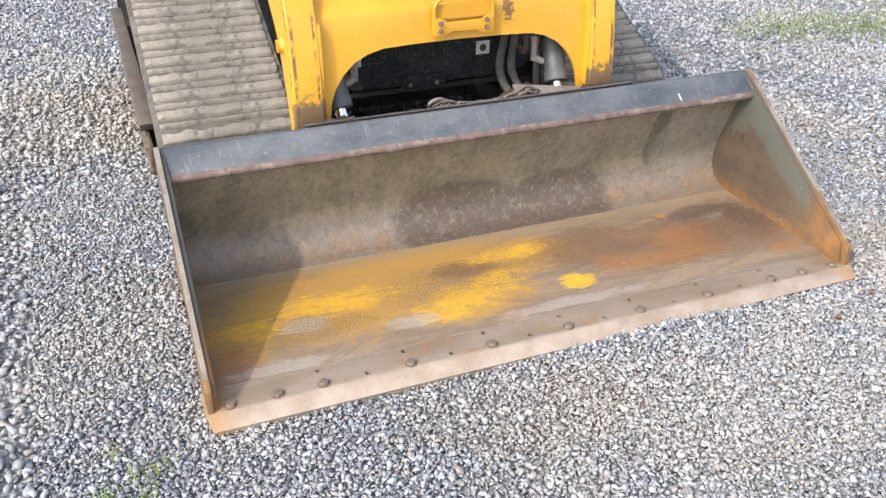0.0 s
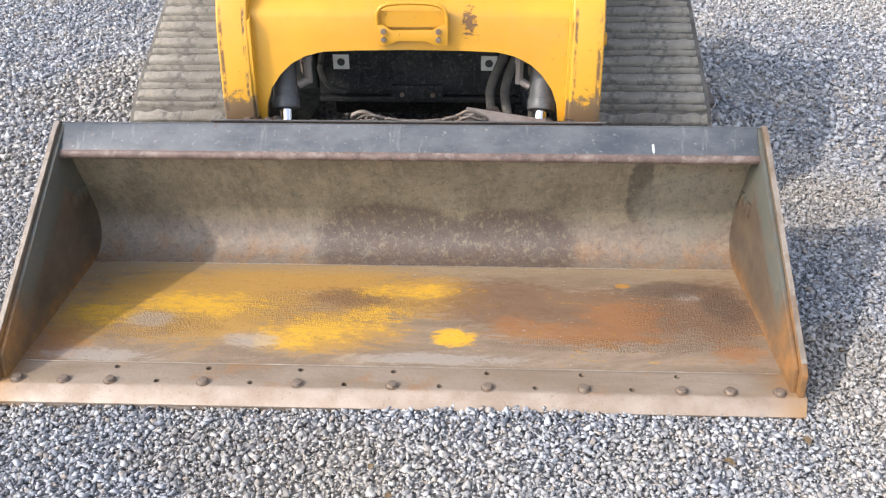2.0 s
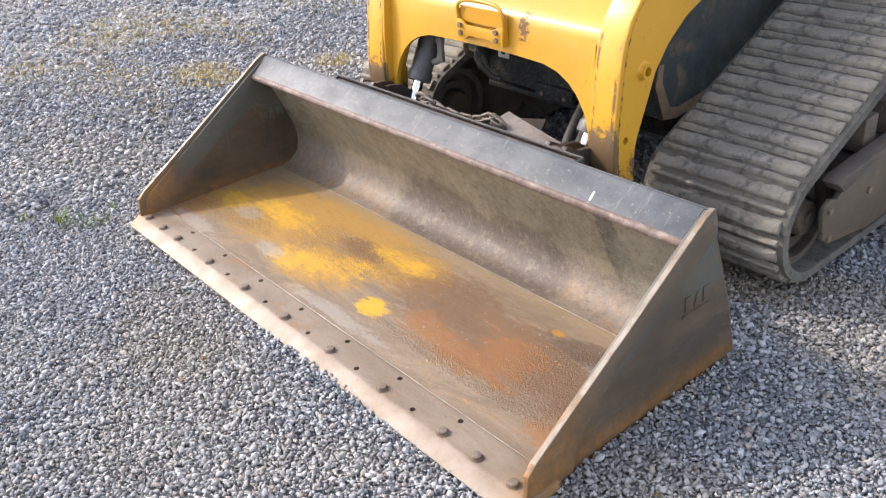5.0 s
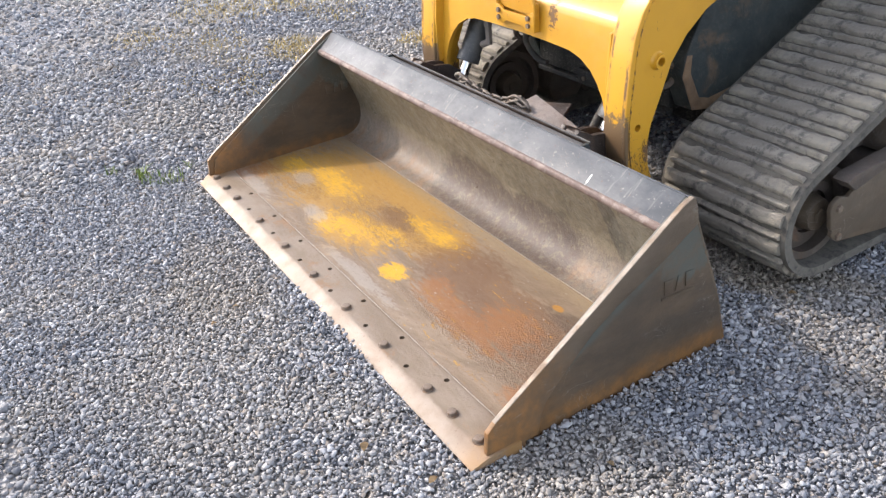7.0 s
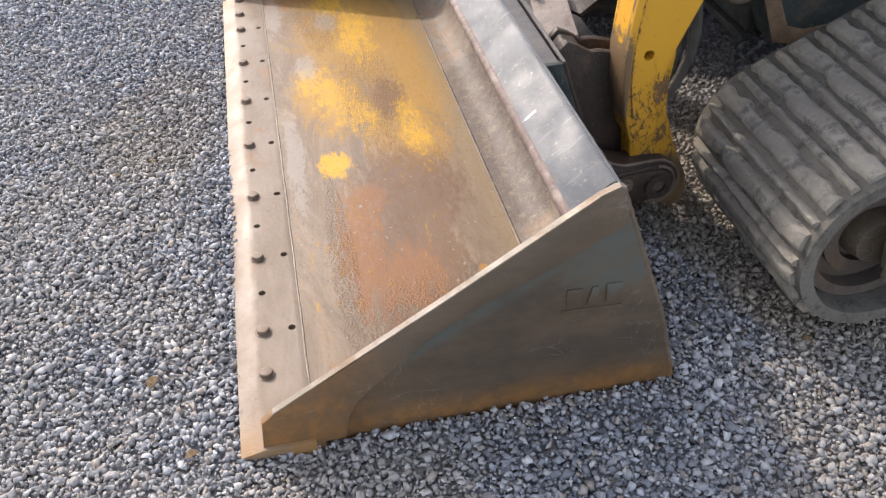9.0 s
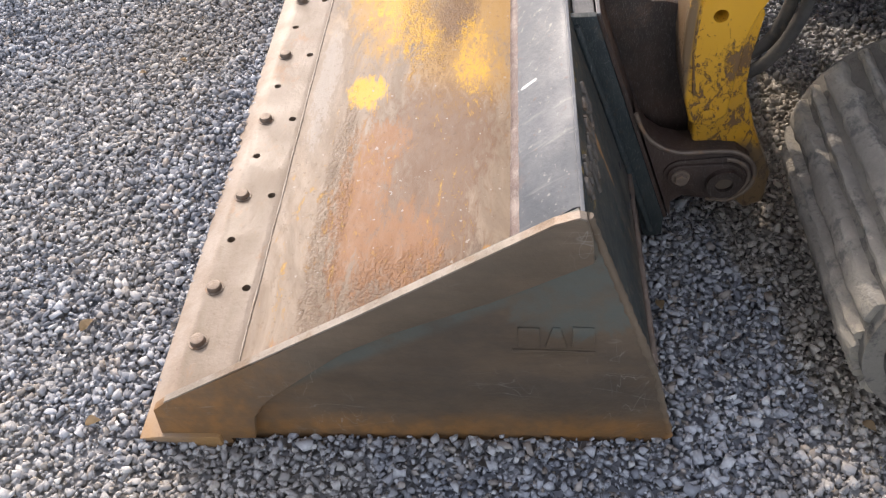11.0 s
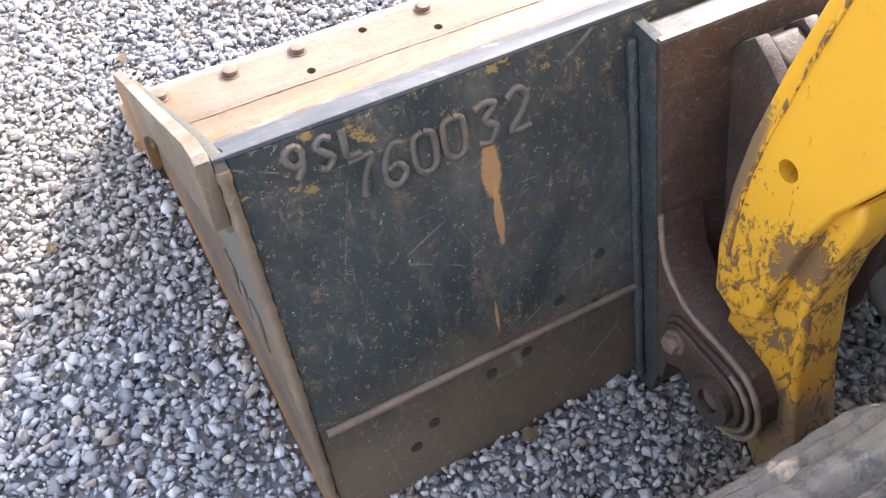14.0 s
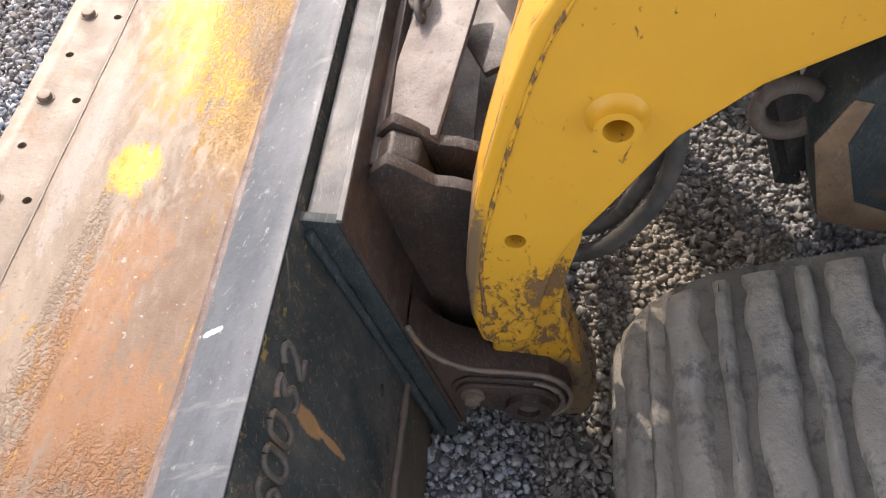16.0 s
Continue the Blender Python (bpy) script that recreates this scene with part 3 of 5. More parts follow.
def build_ground():
    steps = np.concatenate([[-900, -200, -60, -20, -9], np.linspace(-6, 6, 97), [9, 20, 60, 200, 900]])
    xs, ys = np.meshgrid(steps, steps + 1.0)
    near = np.clip((8 - np.hypot(xs, ys - 1)) / 3, 0, 1)
    zs = ground_height(xs, ys) * near - 0.016
    k = len(steps)
    idx = np.arange(k * k).reshape(k, k)
    quads = np.stack([idx[:-1, :-1], idx[:-1, 1:], idx[1:, 1:], idx[1:, :-1]], -1).reshape(-1, 4)
    mesh = bpy.data.meshes.new("ground")
    mesh.from_pydata(np.stack([xs, ys, zs], -1).reshape(-1, 3).tolist(), [], quads.tolist())
    mesh.materials.append(GROUND)
    mesh.shade_smooth()
    tagged(new("ground", mesh), "grey crushed gravel yard with dusty tan patches", "ground", kind="structure")


GOLD = (1 + 5 ** 0.5) / 2
ICO_V = np.array([(a * s, b * t, 0) for s, t in ((1, 1), (1, -1), (-1, 1), (-1, -1)) for a, b in ((1, GOLD),)], float)
ICO_V = np.concatenate([ICO_V, ICO_V[:, [2, 0, 1]], ICO_V[:, [1, 2, 0]]]) / (1 + GOLD ** 2) ** 0.5


def hull_faces(points):
    bm = bmesh.new()
    vs = [bm.verts.new(p) for p in points]
    bm.verts.index_update()
    bmesh.ops.convex_hull(bm, input=vs)
    bmesh.ops.triangulate(bm, faces=bm.faces)
    bm.normal_update()
    out = np.array([[v.index for v in f.verts] for f in bm.faces])
    bm.free()
    return out


ROCK_V = np.array([(-1, -0.8, -0.7), (1.1, -0.9, -0.5), (0.9, 1, -0.8), (-0.8, 0.9, -0.6), (-0.7, -1, 0.7), (0.8, -0.6, 1), (1, 0.8, 0.6), (-1, 0.7, 0.8), (0.1, -1.25, 0.1), (0.2, 0.3, 1.25)], float) / 1.7
CUBE_V = np.array([(a, b, c) for a in (-1, 1) for b in (-1, 1) for c in (-1, 1)], float) / 3 ** 0.5


def scatter_stones(name, label, base, area, skip, spacing, small, large, seed):
    rng = np.random.default_rng(seed)
    x0, x1, y0, y1 = area
    gx, gy = np.meshgrid(np.arange(x0, x1, spacing), np.arange(y0, y1, spacing))
    px = (gx + rng.uniform(-0.6, 0.6, gx.shape) * spacing).ravel()
    py = (gy + rng.uniform(-0.6, 0.6, gy.shape) * spacing).ravel()
    keep = ~skip(px, py)
    px, py = px[keep], py[keep]
    n = len(px)
    size = (small + (large - small) * rng.random(n) ** 1.8) / 2
    v = base[None] * (1 + rng.uniform(-0.38, 0.25, (n, len(base), 1))) + rng.normal(0, 0.15, (n, len(base), 3))
    v = v * (size[:, None] * np.stack([rng.uniform(0.9, 1.25, n), rng.uniform(0.6, 1.0, n), rng.uniform(0.45, 0.8, n)], -1))[:, None]
    q = rng.normal(0, 1, (n, 4)) * np.array([1.0, 0.28, 0.28, 1.0])
    q /= np.linalg.norm(q, axis=1)[:, None]
    w, a, b, c = q.T
    rot = np.stack([1 - 2 * (b * b + c * c), 2 * (a * b - c * w), 2 * (a * c + b * w), 2 * (a * b + c * w), 1 - 2 * (a * a + c * c), 2 * (b * c - a * w),
                    2 * (a * c - b * w), 2 * (b * c + a * w), 1 - 2 * (a * a + b * b)], -1).reshape(n, 3, 3)
    v = np.einsum("nij,nkj->nki", rot, v)
    pz = ground_height(px, py) - 0.010 + rng.uniform(-0.004, 0.007, n)
    v += np.stack([px, py, pz], -1)[:, None]
    faces = hull_faces(base)
    f = (faces[None] + (np.arange(n) * len(base))[:, None, None]).reshape(-1, 3)
    mesh = bpy.data.meshes.new(name)
    mesh.vertices.add(n * len(base))
    mesh.vertices.foreach_set("co", v.astype(np.float32).ravel())
    mesh.loops.add(f.size)
    mesh.loops.foreach_set("vertex_index", f.astype(np.int32).ravel())
    mesh.polygons.add(len(f))
    mesh.polygons.foreach_set("loop_start", np.arange(0, f.size, 3, dtype=np.int32))
    mesh.update(calc_edges=True)
    mesh.validate()
    mesh.materials.append(GRAVEL)
    return tagged(new(name, mesh), label, "gravel", kind="stuff")


def under_bucket(x, y):
    return (np.abs(x) < 0.955) & (y > 0.075) & (y < 0.80)


def inner(x, y):
    return ((x > -1.35) & (x < 1.6) & (y > -0.8) & (y < 1.55)) | under_bucket(x, y)


def middle(x, y):
    return ((x > -3.2) & (x < 3.4) & (y > -1.2) & (y < 4.2))


build_ground()
scatter_stones("gravel", "loose angular blue-grey crushed stones around the bucket", ROCK_V, (-1.35, 1.6, -0.8, 1.55), under_bucket, 0.0100, 0.010, 0.028, 11)
scatter_stones("gravel", "fine grey chips between the crushed stones", CUBE_V, (-1.35, 1.6, -0.8, 1.55), under_bucket, 0.0105, 0.007, 0.015, 14)
scatter_stones("gravel", "loose grey crushed stones over the yard", CUBE_V, (-3.2, 3.4, -1.2, 4.2), inner, 0.0205, 0.016, 0.038, 12)
scatter_stones("gravel", "grey crushed stones towards the far yard", CUBE_V, (-7.0, 5.0, -2.5, 7.0), middle, 0.045, 0.024, 0.055, 13)


def grass_patch(name, label, spots, material, seed):
    """Tufts of thin blades: rows of x, y, radius, blades, height."""
    rng = random.Random(seed)
    verts, faces = [], []
    for x, y, r, count, tall in spots:
        for _ in range(count):
            a, d = rng.uniform(0, math.tau), r * rng.random() ** 0.7
            p = Vector((x + d * math.cos(a) * 1.5, y + d * math.sin(a), -0.008))
            h, w, turn = tall * rng.uniform(0.4, 1.1), rng.uniform(0.0012, 0.0028), rng.uniform(0, math.tau)
            side = Vector((math.cos(turn), math.sin(turn), 0)) * w
            lean = Vector((math.cos(turn + 1.5), math.sin(turn + 1.5), 0)) * h * rng.uniform(0.2, 1.2)
            k = len(verts)
            mid = p + lean * 0.35 + Vector((0, 0, h * 0.6))
            verts += [p - side, p + side, mid + side * 0.7, mid - side * 0.7, p + lean + Vector((0, 0, h * 0.85))]
            faces += [(k, k + 1, k + 2, k + 3), (k + 3, k + 2, k + 4)]
    mesh = bpy.data.meshes.new(name)
    mesh.from_pydata([tuple(v) for v in verts], [], faces)
    mesh.materials.append(material)
    tagged(new(name, mesh), label, "grass", kind="stuff")


grass_patch("weeds", "small green weeds growing through the gravel",
            [(2.6, 2.3, 0.28, 900, 0.035), (3.1, 2.15, 0.3, 900, 0.035), (3.4, 2.6, 0.35, 300, 0.03), (2.2, 1.52, 0.1, 40, 0.03), (2.0, 1.75, 0.1, 50, 0.03), (-1.2, 0.07, 0.03, 10, 0.03),
             (-1.11, -0.02, 0.04, 20, 0.045), (-1.15, -0.09, 0.05, 24, 0.04), (-1.22, -0.12, 0.03, 30, 0.06), (-1.36, -0.2, 0.03, 16, 0.04)], GRASS, 3)
grass_patch("dry_grass", "flat tufts of dry straw-yellow grass in the gravel",
            [(-2.36, 1.04, 0.17, 700, 0.03), (-3.64, 1.06, 0.34, 900, 0.03), (-2.06, 0.60, 0.17, 260, 0.022), (-2.35, 0.72, 0.16, 200, 0.022), (-2.22, 0.1, 0.12, 60, 0.02), (-1.95, 1.61, 0.12, 260, 0.03),
             (-3.49, 1.44, 0.28, 600, 0.03), (-2.23, 0.4, 0.15, 140, 0.02), (-2.9, 0.7, 0.24, 420, 0.025), (-3.25, 0.46, 0.22, 360, 0.025), (-4.3, 1.7, 0.4, 420, 0.03), (-3.2, 2.4, 0.4, 320, 0.03), (-2.9, 1.55, 0.2, 240, 0.025), (1.0, 1.12, 0.02, 2, 0.01)], DRY, 4)

# ---- bucket ----
S = 0.2286
BOLT_X = [k * S for k in (-4, -3.5, -3, -2, -1, 0, 1, 2, 3, 3.5, 4)]
bucket = thing("loader_bucket", "worn rusty steel loader bucket with yellow paint scrapings, resting on gravel", "bucket", (0, 0.45, 0))
bucket_at = Matrix.Translation((0, 0.45, 0)).inverted()


def bpart(name, bm, material, parent=None, label="", smooth=None):
    """A part of the bucket, given in world places."""
    ob = part(name, bm, material, parent or bucket, label, smooth)
    ob.matrix_parent_inverse = bucket_at if parent is None else Matrix()
    return ob


edge = bpart("cutting_edge", plate([(0.047, -0.004), (0.043, 0.004), (0.084, 0.027), (0.164, 0.027), (0.1755, 0.0264), (0.1755, -0.004)], -0.975, 0.975, 0.0025), EDGE, label="bolt-on cutting edge with worn pale bevel", smooth=40)
for v in edge.data.vertices:
    if abs(v.co.x) > 0.96 and v.co.y < 0.07:
        v.co.x -= math.copysign(0.010, v.co.x)
bpart("edge_layer", plate([(0.052, -0.020), (0.050, -0.0055), (0.215, -0.0055), (0.215, -0.020)], -0.955, 0.955, 0.002), EDGE, smooth=40)
cut_holes(edge, [((k * S, y, -0.05), (k * S, y, 0.09), 0.0074) for k, y in [(k, 0.155) for k in range(-3, 4)] + [(k + 0.5, 0.103) for k in range(-3, 3)]])


def bolt_mesh():
    bm = join(rod((0, 0, 0), (0, 0, 0.010), 0.0135, 14, 0.0115, 0.002), rod((0, 0, -0.004), (0, 0, 0.0015), 0.0165, 16))
    return bm


first = None
for x in BOLT_X:
    if first is None:
        first = bpart("bolt", bolt_mesh(), BOLT, label="rusty domed bolt head", smooth=45)
        ob = first
    else:
        ob = new("bolt", first.data)
        ob.parent, ob["label"] = bucket, "rusty domed bolt head"
        ob.matrix_parent_inverse = bucket_at
    ob.location, ob.rotation_euler = (x, 0.1, 0.027), (0, 0, x * 9)
bpart("weld_seam", tube([(x, 0.1752 + 0.0004 * math.sin(x * 31), 0.0258) for x in np.linspace(-0.93, 0.93, 60)], 0.0020, 8, 2, lump=0.3), EDGE_BARE, smooth=60)


def floor_mesh():
    """Floor plate with slight dents."""
    bm = bmesh.new()
    bmesh.ops.create_grid(bm, x_segments=90, y_segments=30, size=1.0)
    for v in bm.verts:
        x, y = v.co.x * 0.945, 0.165 + (v.co.y + 1) / 2 * (0.657 - 0.165)
        v.co = (x, y, 0.0262 - 0.0036 * (y - 0.165) / 0.492 + 0.0035 * noise.noise(Vector((x * 2.6, y * 4, 3))) * min(1, (y - 0.17) * 8) * min(1, (0.66 - y) * 8))
    return bm


bpart("floor_plate", floor_mesh(), FLOOR, label="rusty floor plate with yellow paint scrapings", smooth=60)


def sheet(profile, x0, x1, n=40, wave=0.0):
    bm = bmesh.new()
    rows = []
    for i in range(n + 1):
        x = x0 + (x1 - x0) * i / n
        rows.append([bm.verts.new((x, y + wave * noise.noise(Vector((x * 2, y * 5, z * 5))), z)) for y, z in profile])
    for a, b in zip(rows, rows[1:]):
        for k in range(len(profile) - 1):
            bm.faces.new((a[k], b[k], b[k + 1], a[k + 1]))
    return bm


LINE = [(p.y, p.z) for p in smooth_path([(0, 0.655, 0.022), (0, 0.700, 0.032), (0, 0.733, 0.058), (0, 0.748, 0.098), (0, 0.747, 0.145), (0, 0.733, 0.195), (0, 0.711, 0.255), (0, 0.688, 0.315), (0, 0.662, 0.385)], 5)]
bpart("inner_back", sheet(LINE, -0.945, 0.945, 60, 0.002), LINER, label="curved inner back sheet, dusty olive brown with rust", smooth=60)
bpart("floor_weld", tube([(x, 0.656, 0.0225) for x in np.linspace(-0.93, 0.93, 50)], 0.0028, 8, 2, lump=0.3), LINER, smooth=60)

lip = bpart("lip_beam", plate([(0.611, 0.3975), (0.616, 0.4015), (0.676, 0.4505), (0.687, 0.4535), (0.688, 0.440), (0.672, 0.378), (0.632, 0.373), (0.615, 0.381)], -0.9415, 0.9415, 0.0015), LIP, label="worn blue-grey lip beam along the top", smooth=35)
bpart("lip_nose", tube([(x, 0.6190 + 0.001 * noise.noise(Vector((x * 5, 0, 0))), 0.3900) for x in np.linspace(-0.944, 0.944, 80)], 0.0128, 12, 2, lump=0.04), LIP_EDGE, label="maroon scuffed nose of the lip", smooth=60)
bpart("lip_rim", box(-0.9534, 0.9534, 0.6835, 0.6885, 0.4515, 0.4550, 0.001), LIP)

PLATE_OUT = [(0.10, 0.010), (0.115, 0.088), (0.610, 0.410), (0.682, 0.452), (0.692, 0.444), (0.7915, 0.150), (0.828, 0.0), (0.826, -0.012), (0.20, -0.012)]
STRIP_OUT = [(0.086, 0.026), (0.092, 0.086), (0.113, 0.104), (0.261, 0.195), (0.413, 0.292), (0.544, 0.377), (0.655, 0.448), (0.682, 0.4575), (0.6895, 0.4545), (0.698, 0.425), (0.701, 0.388),
             (0.582, 0.320), (0.458, 0.262), (0.390, 0.222), (0.333, 0.173), (0.280, 0.125), (0.253, 0.097), (0.236, 0.066), (0.226, 0.013), (0.19, 0.013), (0.19, -0.012), (0.086, -0.012)]
for side, hand in ((-1, "left"), (1, "right")):
    sp = bpart("side_plate", plate(PLATE_OUT, side * 0.942, side * 0.953, 0.0015), SIDE, label="brown-grey steel side plate with rusted foot", smooth=35)
    bpart("side_strip", plate(STRIP_OUT, side * 0.9535, side * 0.968, 0.0025), STRIP, label="thick wear strip along the sloping side edge", smooth=35)
    bpart("bright_rim", plate([(0.114, 0.1035), (0.113, 0.106), (0.413, 0.2945), (0.655, 0.4505), (0.682, 0.4602), (0.690, 0.4570), (0.6893, 0.4540), (0.682, 0.4570), (0.655, 0.4475), (0.413, 0.2915)], side * 0.9546, side * 0.9672, 0.0008), EDGE_BARE)
    bpart("strip_weld", tube([(side * 0.955, y, z) for y, z in STRIP_OUT[10:18][::-1]], 0.006, 8, 6, lump=0.2), SIDE, smooth=60)
    # raised mark without lettering: three blocks over a bar
    for k in range(3):
        y0 = 0.614 + 0.034 * k
        mark = [(y0, 0.218), (y0 + 0.028, 0.216), (y0 + 0.019, 0.256), (y0 + 0.009, 0.257)] if k == 1 else [(y0, 0.218), (y0 + 0.028, 0.216), (y0 + 0.027, 0.256), (y0 - 0.001, 0.258)]
        bpart("mark", plate(mark, side * 0.9525, side * 0.9560, 0.0026), SIDE, sp, smooth=40)
        bpart("mark", plate(mark, side * 0.9425, side * 0.9385, 0.002), SIDE, sp, smooth=40)
    bpart("mark", plate([(0.606, 0.206), (0.712, 0.200), (0.712, 0.207), (0.606, 0.213)], side * 0.9525, side * 0.9552, 0.0018), SIDE, sp, smooth=40)

BACK_TOP, BACK_MID, BACK_LOW = (0.689, 0.450), (0.7925, 0.150), (0.828, -0.012)
upper = bpart("back_plate", plate([BACK_TOP, BACK_MID, (BACK_MID[0] - 0.012, BACK_MID[1]), (BACK_TOP[0] - 0.012, BACK_TOP[1] - 0.006)], -0.9415, 0.9415, 0.001), BACK, label="scratched dark green-black back plate with rust runs")
bpart("lower_back_plate", plate([BACK_MID, BACK_LOW, (BACK_LOW[0] - 0.012, BACK_LOW[1]), (BACK_MID[0] - 0.012, BACK_MID[1])], -0.9415, 0.9415, 0.001), BACK)
bpart("back_weld", tube([(x, 0.795, 0.150) for x in np.linspace(-0.935, 0.935, 60)], 0.005, 8, 2, lump=0.2), WELD, smooth=60)
for side in (-1, 1):
    bpart("corner_weld", tube([(side * 0.948, BACK_TOP[0] + (BACK_MID[0] - BACK_TOP[0]) * t + 0.001, BACK_TOP[1] + (BACK_MID[1] - BACK_TOP[1]) * t) for t in np.linspace(0.02, 1, 16)]
                              + [(side * 0.948, 0.80 + 0.028 * t, 0.12 - 0.12 * t) for t in np.linspace(0, 1, 6)], 0.006, 8, 3, lump=0.25), STRIP, smooth=60)

# weld-bead number on the back plate
STROKES = {
    "9": [[(0.9, 0.55), (0.5, 0.42), (0.1, 0.65), (0.15, 0.95), (0.6, 1.05), (0.9, 0.8), (0.75, 0.3), (0.4, 0.0)]],
    "S": [[(0.9, 0.9), (0.5, 1.02), (0.12, 0.8), (0.45, 0.55), (0.85, 0.3), (0.5, 0.0), (0.05, 0.1)]],
    "L": [[(0.1, 1.0), (0.12, 0.5), (0.15, 0.05), (0.9, 0.02)]],
    "7": [[(0.0, 0.95), (0.5, 0.98), (0.95, 0.95), (0.6, 0.5), (0.4, 0.0)]],
    "6": [[(0.9, 0.95), (0.45, 0.95), (0.1, 0.5), (0.15, 0.1), (0.55, 0.0), (0.9, 0.25), (0.6, 0.5), (0.2, 0.42)]],
    "0": [[(0.5, 1.0), (0.1, 0.85), (0.1, 0.2), (0.5, 0.0), (0.9, 0.2), (0.9, 0.85), (0.5, 1.0)]],
    "3": [[(0.05, 0.92), (0.5, 1.0), (0.92, 0.9), (0.45, 0.6), (0.9, 0.35), (0.6, 0.02), (0.05, 0.08)]],
    "2": [[(0.05, 0.85), (0.5, 1.02), (0.9, 0.8), (0.6, 0.4), (0.1, 0.02), (0.95, 0.02)]],
}
SLOPE = (BACK_MID[0] - BACK_TOP[0]) / (BACK_MID[1] - BACK_TOP[1])
NUMBER = [("9", 0.890, 0.428, 0.027), ("S", 0.864, 0.428, 0.027), ("L", 0.840, 0.430, 0.026), ("7", 0.836, 0.396, 0.036), ("6", 0.806, 0.396, 0.038), ("0", 0.776, 0.396, 0.038),
          ("0", 0.746, 0.399, 0.038), ("3", 0.713, 0.400, 0.038), ("2", 0.679, 0.402, 0.038)]
for sign, x, z, h in NUMBER:
    for stroke in STROKES[sign]:
        pts = []
        for u, v in stroke:
            zz = z + h * (v - 0.5)
            pts.append((x + h * 0.32 - u * h * 0.64, BACK_TOP[0] + SLOPE * (zz - BACK_TOP[1]) + 0.0012, zz))
        bpart("weld_digit", tube(pts, 0.0036, 8, 6, lump=0.12), DIGIT, upper, "raised weld-bead character", smooth=60)
for x, z in ((0.60, 0.21), (0.655, 0.175), (0.70, 0.125), (0.745, 0.118), (0.82, 0.085), (0.845, 0.06), (0.61, 0.15), (0.63, 0.145)):
    y = BACK_TOP[0] + SLOPE * (z - BACK_TOP[1]) if z > 0.15 else BACK_MID[0] + (0.15 - z) * 0.22
    bpart("burn_spot", rod((x, y - 0.001, z), (x, y + 0.0012, z + 0.0003), 0.007, 12), INK)

# mount frame welded to the back
MOUNT = [(0.690, 0.4425), (0.728, 0.4425), (0.765, 0.330), (0.862, 0.045), (0.862, 0.005), (0.832, 0.000), (0.796, 0.150), (0.692, 0.440)]
for side in (-1, 1):
    bpart("mount_cheek", plate(MOUNT, side * 0.537, side * 0.549, 0.0015), TEAL, label="dark teal mount cheek with bright edge", smooth=35)
    bpart("mount_weld", tube([(side * 0.553, BACK_TOP[0] + SLOPE * (z - BACK_TOP[1]) + 0.004, z) for z in np.linspace(0.43, 0.02, 30)], 0.006, 8, 2, lump=0.2), TEAL, smooth=60)
bpart("mount_top", plate([(0.696, 0.430), (0.7265, 0.430), (0.7265, 0.437), (0.696, 0.437)], -0.5365, 0.5365, 0.001), BARREL, label="grey mount top strip")
bpart("mount_rear", plate([(0.728, 0.4425), (0.862, 0.045), (0.868, 0.047), (0.734, 0.4445)], -0.549, 0.549, 0.001), COUPLER, label="mount rear plate")
bpart("mount_rim", box(-0.549, 0.549, 0.7275, 0.7335, 0.4435, 0.4475, 0.001), BARREL)


# ---- track loader ----
loader = thing("track_loader", "yellow compact track loader with dusty rubber tracks, parked behind its bucket", "track loader", (0, 1.6, 0))
loader_at = Matrix.Translation((0, 1.6, 0)).inverted()


def lpart(name, bm, material, parent=None, label="", smooth=None):
    ob = part(name, bm, material, parent or loader, label, smooth)
    ob.matrix_parent_inverse = loader_at if parent is None else Matrix()
    return ob


ARM = [(0.912, 0.236), (0.880, 0.246), (0.864, 0.300), (0.855, 0.370), (0.854, 0.430), (0.861, 0.510), (0.874, 0.610), (0.889, 0.685), (0.915, 0.745), (0.965, 0.805), (1.06, 0.865), (1.25, 0.95), (1.9, 1.22),
       (1.95, 1.10), (1.45, 0.84), (1.25, 0.752), (1.14, 0.704), (1.07, 0.650), (1.02, 0.588), (0.981, 0.496), (0.952, 0.432), (0.943, 0.400), (0.938, 0.330), (0.936, 0.260)]
LEG = [(0.888, 0.252), (0.930, 0.330), (0.938, 0.410), (0.958, 0.440), (0.968, 0.420), (0.961, 0.350), (0.963, 0.295), (0.992, 0.205), (1.031, 0.120), (1.031, 0.055), (1.000, 0.040), (0.955, 0.085), (0.900, 0.140)]


def ring(x0, x1, y, z, r_out, r_in, n=24):
    bm = bmesh.new()
    rows = []
    for x, r in ((x0, r_in), (x0, r_out), (x1, r_out), (x1, r_in)):
        rows.append([bm.verts.new((x, y + r * math.cos(k * math.tau / n), z + r * math.sin(k * math.tau / n))) for k in range(n)])
    for a, b in zip(rows, rows[1:] + rows[:1]):
        for k in range(n):
            bm.faces.new((a[k], a[(k + 1) % n], b[(k + 1) % n], b[k]))
    bmesh.ops.recalc_face_normals(bm, faces=bm.faces)
    return bm


def lathe_x(x0, x1, y, z, r0, r1, n=24):
    """A flared collar along x."""
    bm = bmesh.new()
    rows = []
    for t in (0, 0.25, 0.5, 0.75, 1):
        r, x = r1 + (r0 - r1) * (1 - t) ** 2.2, x0 + (x1 - x0) * t
        rows.append([bm.verts.new((x, y + r * math.cos(k * math.tau / n), z + r * math.sin(k * math.tau / n))) for k in range(n)])
    for a, b in zip(rows, rows[1:]):
        for k in range(n):
            bm.faces.new((a[k], a[(k + 1) % n], b[(k + 1) % n], b[k]))
    return bm


